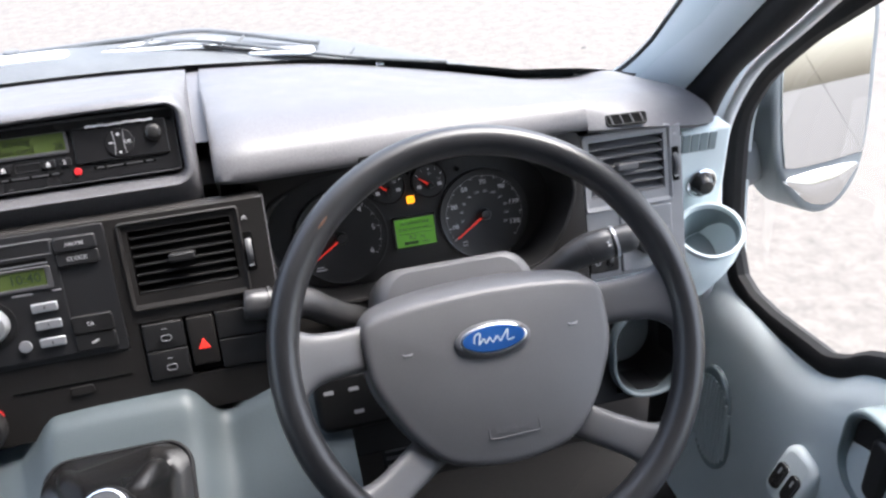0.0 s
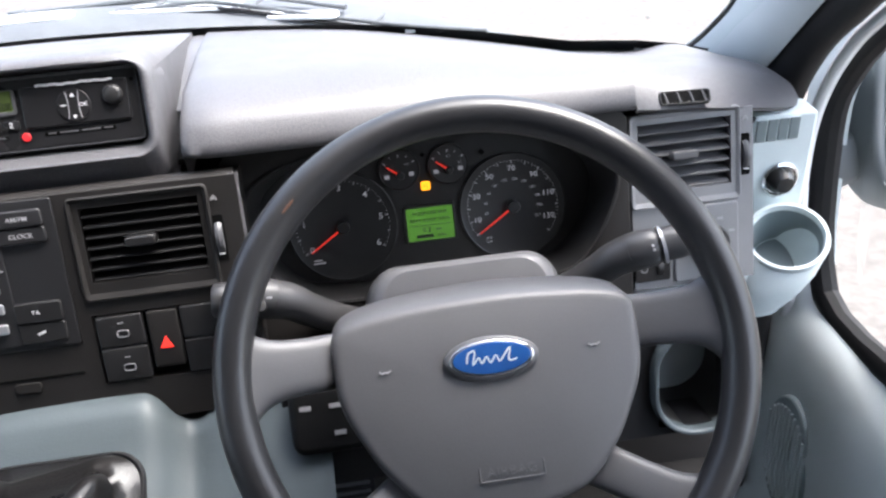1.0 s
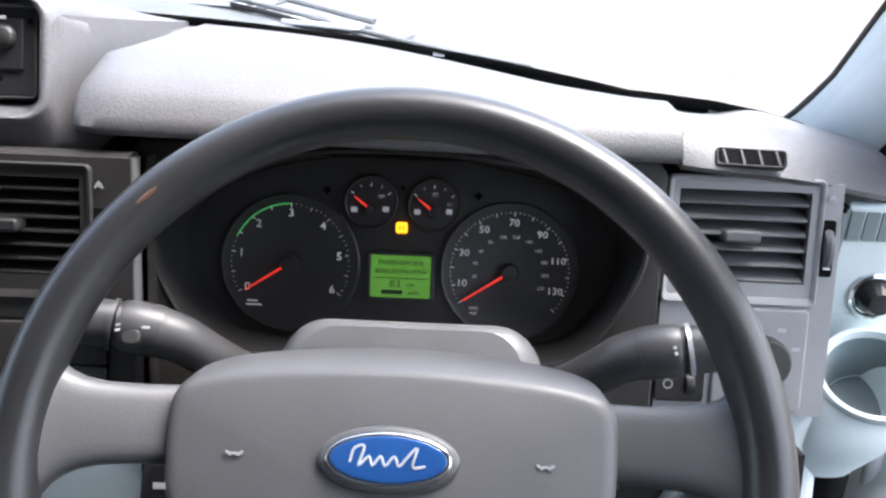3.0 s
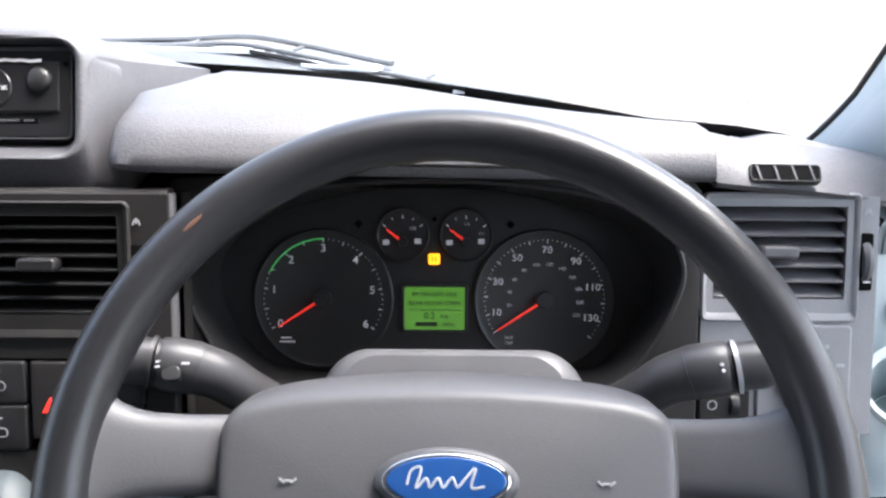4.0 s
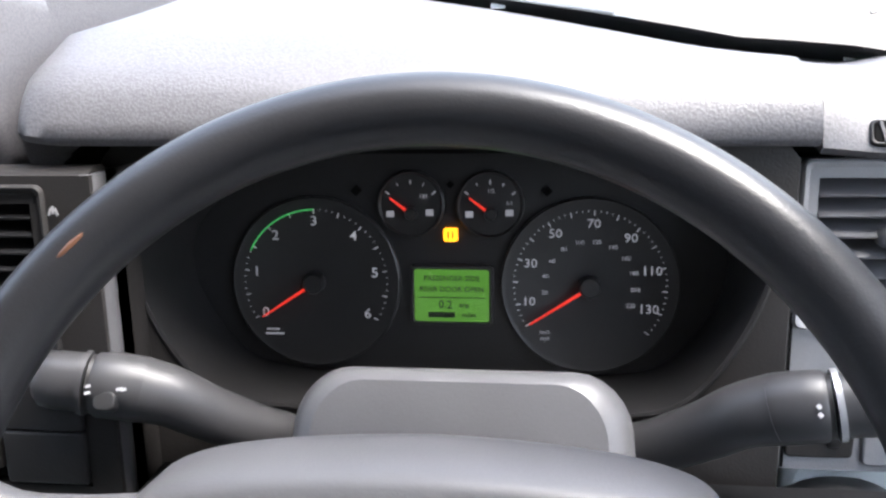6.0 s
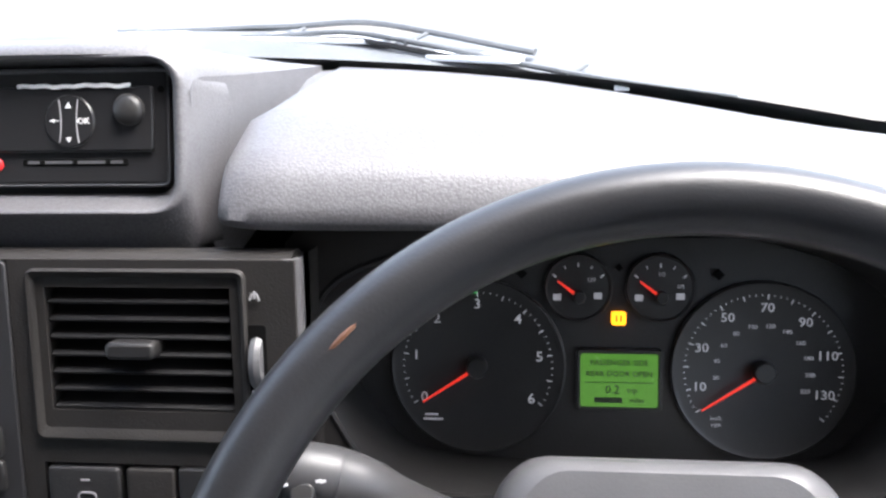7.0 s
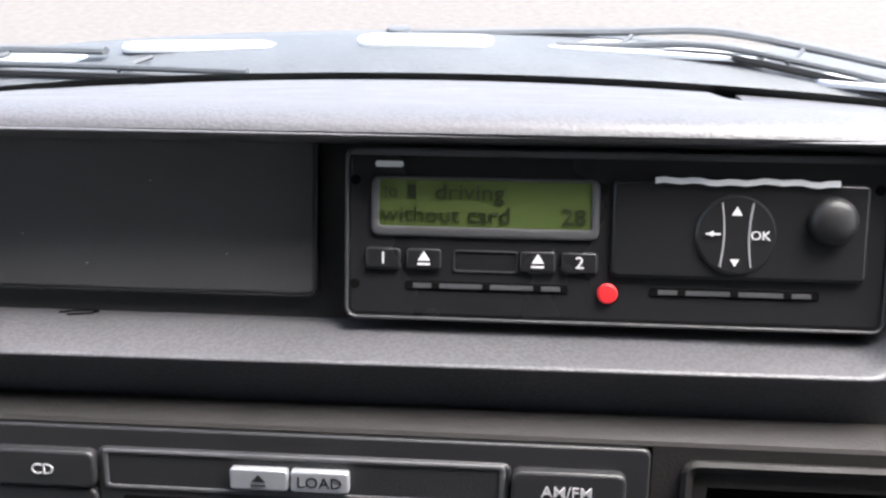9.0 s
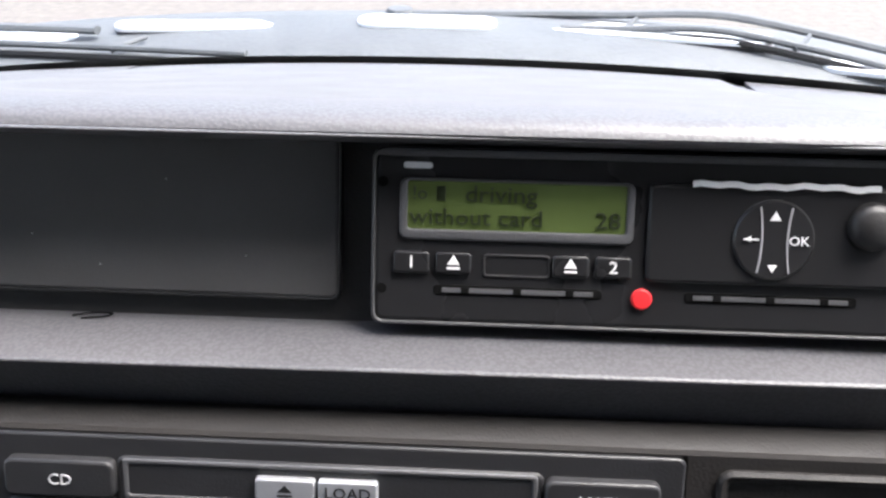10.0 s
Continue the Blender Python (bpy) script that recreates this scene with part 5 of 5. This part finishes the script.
part("pattern", bar(KN, 0, 0, 0.0545, 0.016, 0.0018), "white_mark", kn)
for k in (-1, 0, 1):
    part("pattern", bar(KN, 0.007 * k, 0, 0.0545, 0.0018, 0.014), "white_mark", kn)

knee = thing("knee_panel", "pale blue-grey and charcoal lower dash panel", "dash panel", at=(0.1, 0.9, 1.05))
FK = plane_frame(0.09, 0.812, 1.150, 14)
part("dark_panel", holed(-0.25, 0.188, -0.048, 0.075, [(0.098, 0.176, -0.040, 0.056)], -0.05, 0.0, FK), "rubber", knee)
PO = rrect(0.094, 0.112, 0.044, 8, 0.137, 0.008)
PI = rrect(0.082, 0.100, 0.038, 8, 0.137, 0.008)
# rim and brace take the same trim, darkened for shade
part("pocket_rim", frame_ring(PO, PI, -0.04, 0.012, FK, 0.004, -0.004), "shaded_blue", knee, "blue-grey open pocket, rim darkened like the shaded console")
part("pocket_back", plate(PI, -0.10, -0.09, FK), "slot", knee)
part("pocket_lining", frame_ring(PO, PI, -0.10, -0.004, FK, 0.001, -0.10), "black", knee)
part("brace", plate([(0.025, 0.035), (0.055, 0.035), (0.085, 0.062), (0.180, 0.068), (0.180, 0.078), (0.060, 0.078)], -0.02, 0.004, FK, 0.003), "shaded_blue", knee)


def pedal(x, w, h, label):
    p_ = thing("pedal", label, "pedal", "driver pedals", at=(x, 1.12, 0.76))
    m = plane_frame(x, 1.135, 0.785, 40)
    part("rubber", plate(rrect(w, h, 0.008, 3), 0, 0.012, m, 0.003), "rubber", p_)
    for i in range(6):
        part("rib", block(-w / 2 + 0.006, w / 2 - 0.006, -0.0025, 0.0025, 0.011, 0.0145, 0.001, None, spot(m, 0, -h / 2 + h * (i + 0.7) / 6.4)), "mid_grey", p_)
    part("arm", tube([(x, 1.142, 0.785), (x, 1.18, 0.83), (x, 1.21, 0.93), (x, 1.24, 1.03), (x, 1.285, 1.08)], 0.007, 0.010, 8), "black", p_)


pedal(-0.130, 0.065, 0.075, "black rubber clutch pedal with grey ribs")
pedal(-0.02, 0.065, 0.075, "black rubber brake pedal with grey ribs")
pedal(0.09, 0.050, 0.110, "black rubber accelerator pedal")

# ---- windscreen pillar, door and mirror ----
pil = thing("windscreen_pillar", "pale blue-grey trimmed windscreen pillar", "pillar", kind="structure", at=(0.38, 1.1, 1.37))
PP = smooth_line([(1.24, 1.30), (1.165, 1.362), (1.05, 1.482), (0.80, 1.735), (0.55, 1.985)], 6)
b = bmesh.new()
rg = []
for i, (y, z) in enumerate(PP):
    t = i / (len(PP) - 1)
    fl = 0.06 * max(0, 1 - t * 7) ** 2
    xo = 0.022 * min(1.0, t * 3)
    rg.append([(0.350 + xo - fl, y + 0.012, z + 0.012), (0.349 + xo - fl, y - 0.003, z), (0.360 + xo - 0.6 * fl, y - 0.030, z - 0.018), (0.380 + xo * 0.7, y - 0.046, z - 0.032), (0.392 + xo * 0.5, y - 0.050, z - 0.036), (0.402 + xo * 0.4, y - 0.040, z - 0.028), (0.412 + xo * 0.3, y + 0.02, z + 0.02)])
skin(b, rg, False)
part("trim", b, "pale_blue", pil, "", 60)
part("edge_seal", tube([(r[0][0], r[0][1] - 0.004, r[0][2] - 0.004) for r in rg[2:]], 0.0035, 0.0035, 8), "rubber", pil, "thin black glass edge")
side = [(1.10, 0.70), (1.10, 1.10), (1.115, 1.22), (1.105, 1.31), (1.06, 1.395), (0.985, 1.470), (0.80, 1.645), (0.50, 1.90)]
part("body_seal", tube([(0.430, y + 0.004, z - 0.002) for y, z in smooth_line(side, 6)], 0.034, 0.024, 12, up=(1, 0, 0)), "rubber", pil, "thick black rubber door seal", 60)
part("door_frame", tube([(0.468, y - 0.018, z - 0.014) for y, z in smooth_line(side, 6)], 0.008, 0.008, 10, up=(1, 0, 0)), "paint", pil, "white painted door frame", 60)

door = thing("door_right", "pale blue-grey door lining with a black window seal", "door", kind="structure", at=(0.5, 0.6, 0.8))
b = bmesh.new()
rg = []
for y, dip in smooth_line([(1.16, 0.0), (1.05, 0.0), (0.95, 0.0), (0.86, 0.0), (0.80, 0.022), (0.74, 0.072), (0.62, 0.105), (0.3, 0.12), (-0.1, 0.13)], 4):
    zt = 1.040 + dip
    rg.append([(0.505, y, zt), (0.492, y, zt + 0.004), (0.478, y, zt - 0.006), (0.460, y, zt - 0.040), (0.447, y, zt - 0.10), (0.440, y, zt - 0.16), (0.445, y, 0.80), (0.450, y, 0.70), (0.455, y, 0.58)])
skin(b, rg, False)
part("lining", b, "pale_blue", door, "", 60)
FD = Matrix(((0, 0, -1, 0.4450), (-1, 0, 0, 0.985), (0, 1, 0, 0.845), (0, 0, 0, 1)))      # u towards the rear, v up, w into the cab
# base is coloured darker so the grooves between the ribs look shaded
sp = part("speaker_grille", plate(ellipse(0.055, 0.095, 40), -0.01, 0.005, FD, 0.004), "groove_shade", door, "ribbed speaker grille")
for i in range(12):
    u = -0.046 + 0.0083 * i
    h = 0.078 * math.sqrt(max(0.02, 1 - (u / 0.055) ** 2))
    part("rib", block(-0.0024, 0.0024, -h, h, 0.002, 0.0080, 0.001, None, spot(FD, u, 0)), "pale_blue", sp)
FS = Matrix(((0, 0, -1, 0.440), (-1, 0, 0, 0.770), (0, 1, 0, 0.926), (0, 0, 0, 1))) @ pose(0, 0, 0, -25, 0, 0)
pd = part("switch_pod", plate(rrect(0.062, 0.085, 0.020, 6), -0.02, 0.024, FS, 0.010), "pale_blue", door, "pale pod with two black window switches", 60)
for s in (-1, 1):
    k = part("window_switch", plate(rrect(0.019, 0.038, 0.008, 5, s * 0.0125, -0.006), 0.02, 0.028, FS, 0.002), "gloss_black", pd, "black window switch")
    part("symbol", bar(FS, s * 0.0125, 0.002, 0.028, 0.003, 0.009), "silver", k)
FH = Matrix(((0, 0, -1, 0.448), (-1, 0, 0, 0.675), (0, 1, 0, 1.045), (0, 0, 0, 1)))
# recess rim is pale trim; weaker light on it is in the darker colour
hd = part("handle_recess", frame_ring(rrect(0.100, 0.130, 0.045, 8), rrect(0.082, 0.110, 0.040, 8), -0.02, 0.010, FH, 0.006, -0.03), "switch_blue", door, "pale blue recess of the door handle, darkened for weaker light", 60)
part("recess_back", plate(rrect(0.090, 0.120, 0.040, 8), -0.03, -0.003, FH), "black", hd)
part("lever", plate(rrect(0.030, 0.085, 0.012, 5, 0.012, 0), -0.004, 0.010, FH, 0.005), "black", hd, "black door lever")


def door_mirror():
    """A tall two-glass door mirror on an arm; its face looks back along the van."""
    m = thing("door_mirror", "tall grey door mirror with two glasses", "mirror", at=(0.60, 1.10, 1.25))
    f = Matrix.Translation((0.634, 1.10, 1.290)) @ pose(0, 0, 0, 0, 0, 8) @ plane_frame(0, 0, 0, 14)
    shell = smooth_line([(-0.075, 0.135), (0.06, 0.140), (0.090, 0.128), (0.085, 0.05), (0.070, -0.06), (0.045, -0.125), (0.0, -0.158), (-0.045, -0.150), (-0.080, -0.110), (-0.098, -0.06), (-0.100, 0.02), (-0.090, 0.11)][::-1], 5, True)
    part("shell", plate(shell, -0.075, 0.004, f, 0.008, 4), "mirror_shell", m, "grey mirror housing", 60)
    part("main_glass", plate(smooth_line([(-0.070, 0.128), (0.055, 0.130), (0.076, 0.120), (0.070, 0.04), (0.058, -0.072), (0.045, -0.082), (-0.070, -0.082), (-0.086, -0.060), (-0.088, 0.02), (-0.080, 0.115)][::-1], 4, True), 0.002, 0.0065, f, 0.0015), "mirror", m, "flat main mirror glass")
    part("wide_glass", plate(smooth_line([(-0.078, -0.094), (0.040, -0.094), (0.036, -0.115), (0.0, -0.146), (-0.040, -0.140), (-0.070, -0.112)][::-1], 4, True), 0.002, 0.0065, f, 0.0015, dome=0.004), "mirror", m, "curved lower mirror glass", )
    part("arm", tube(smooth_line([(0.495, 1.115, 1.205), (0.53, 1.115, 1.203), (0.555, 1.125, 1.215), (0.590, 1.14, 1.238)], 5), 0.018, 0.036, 14), "mirror_shell", m, "grey mirror arm", 60)
    return m


door_mirror()
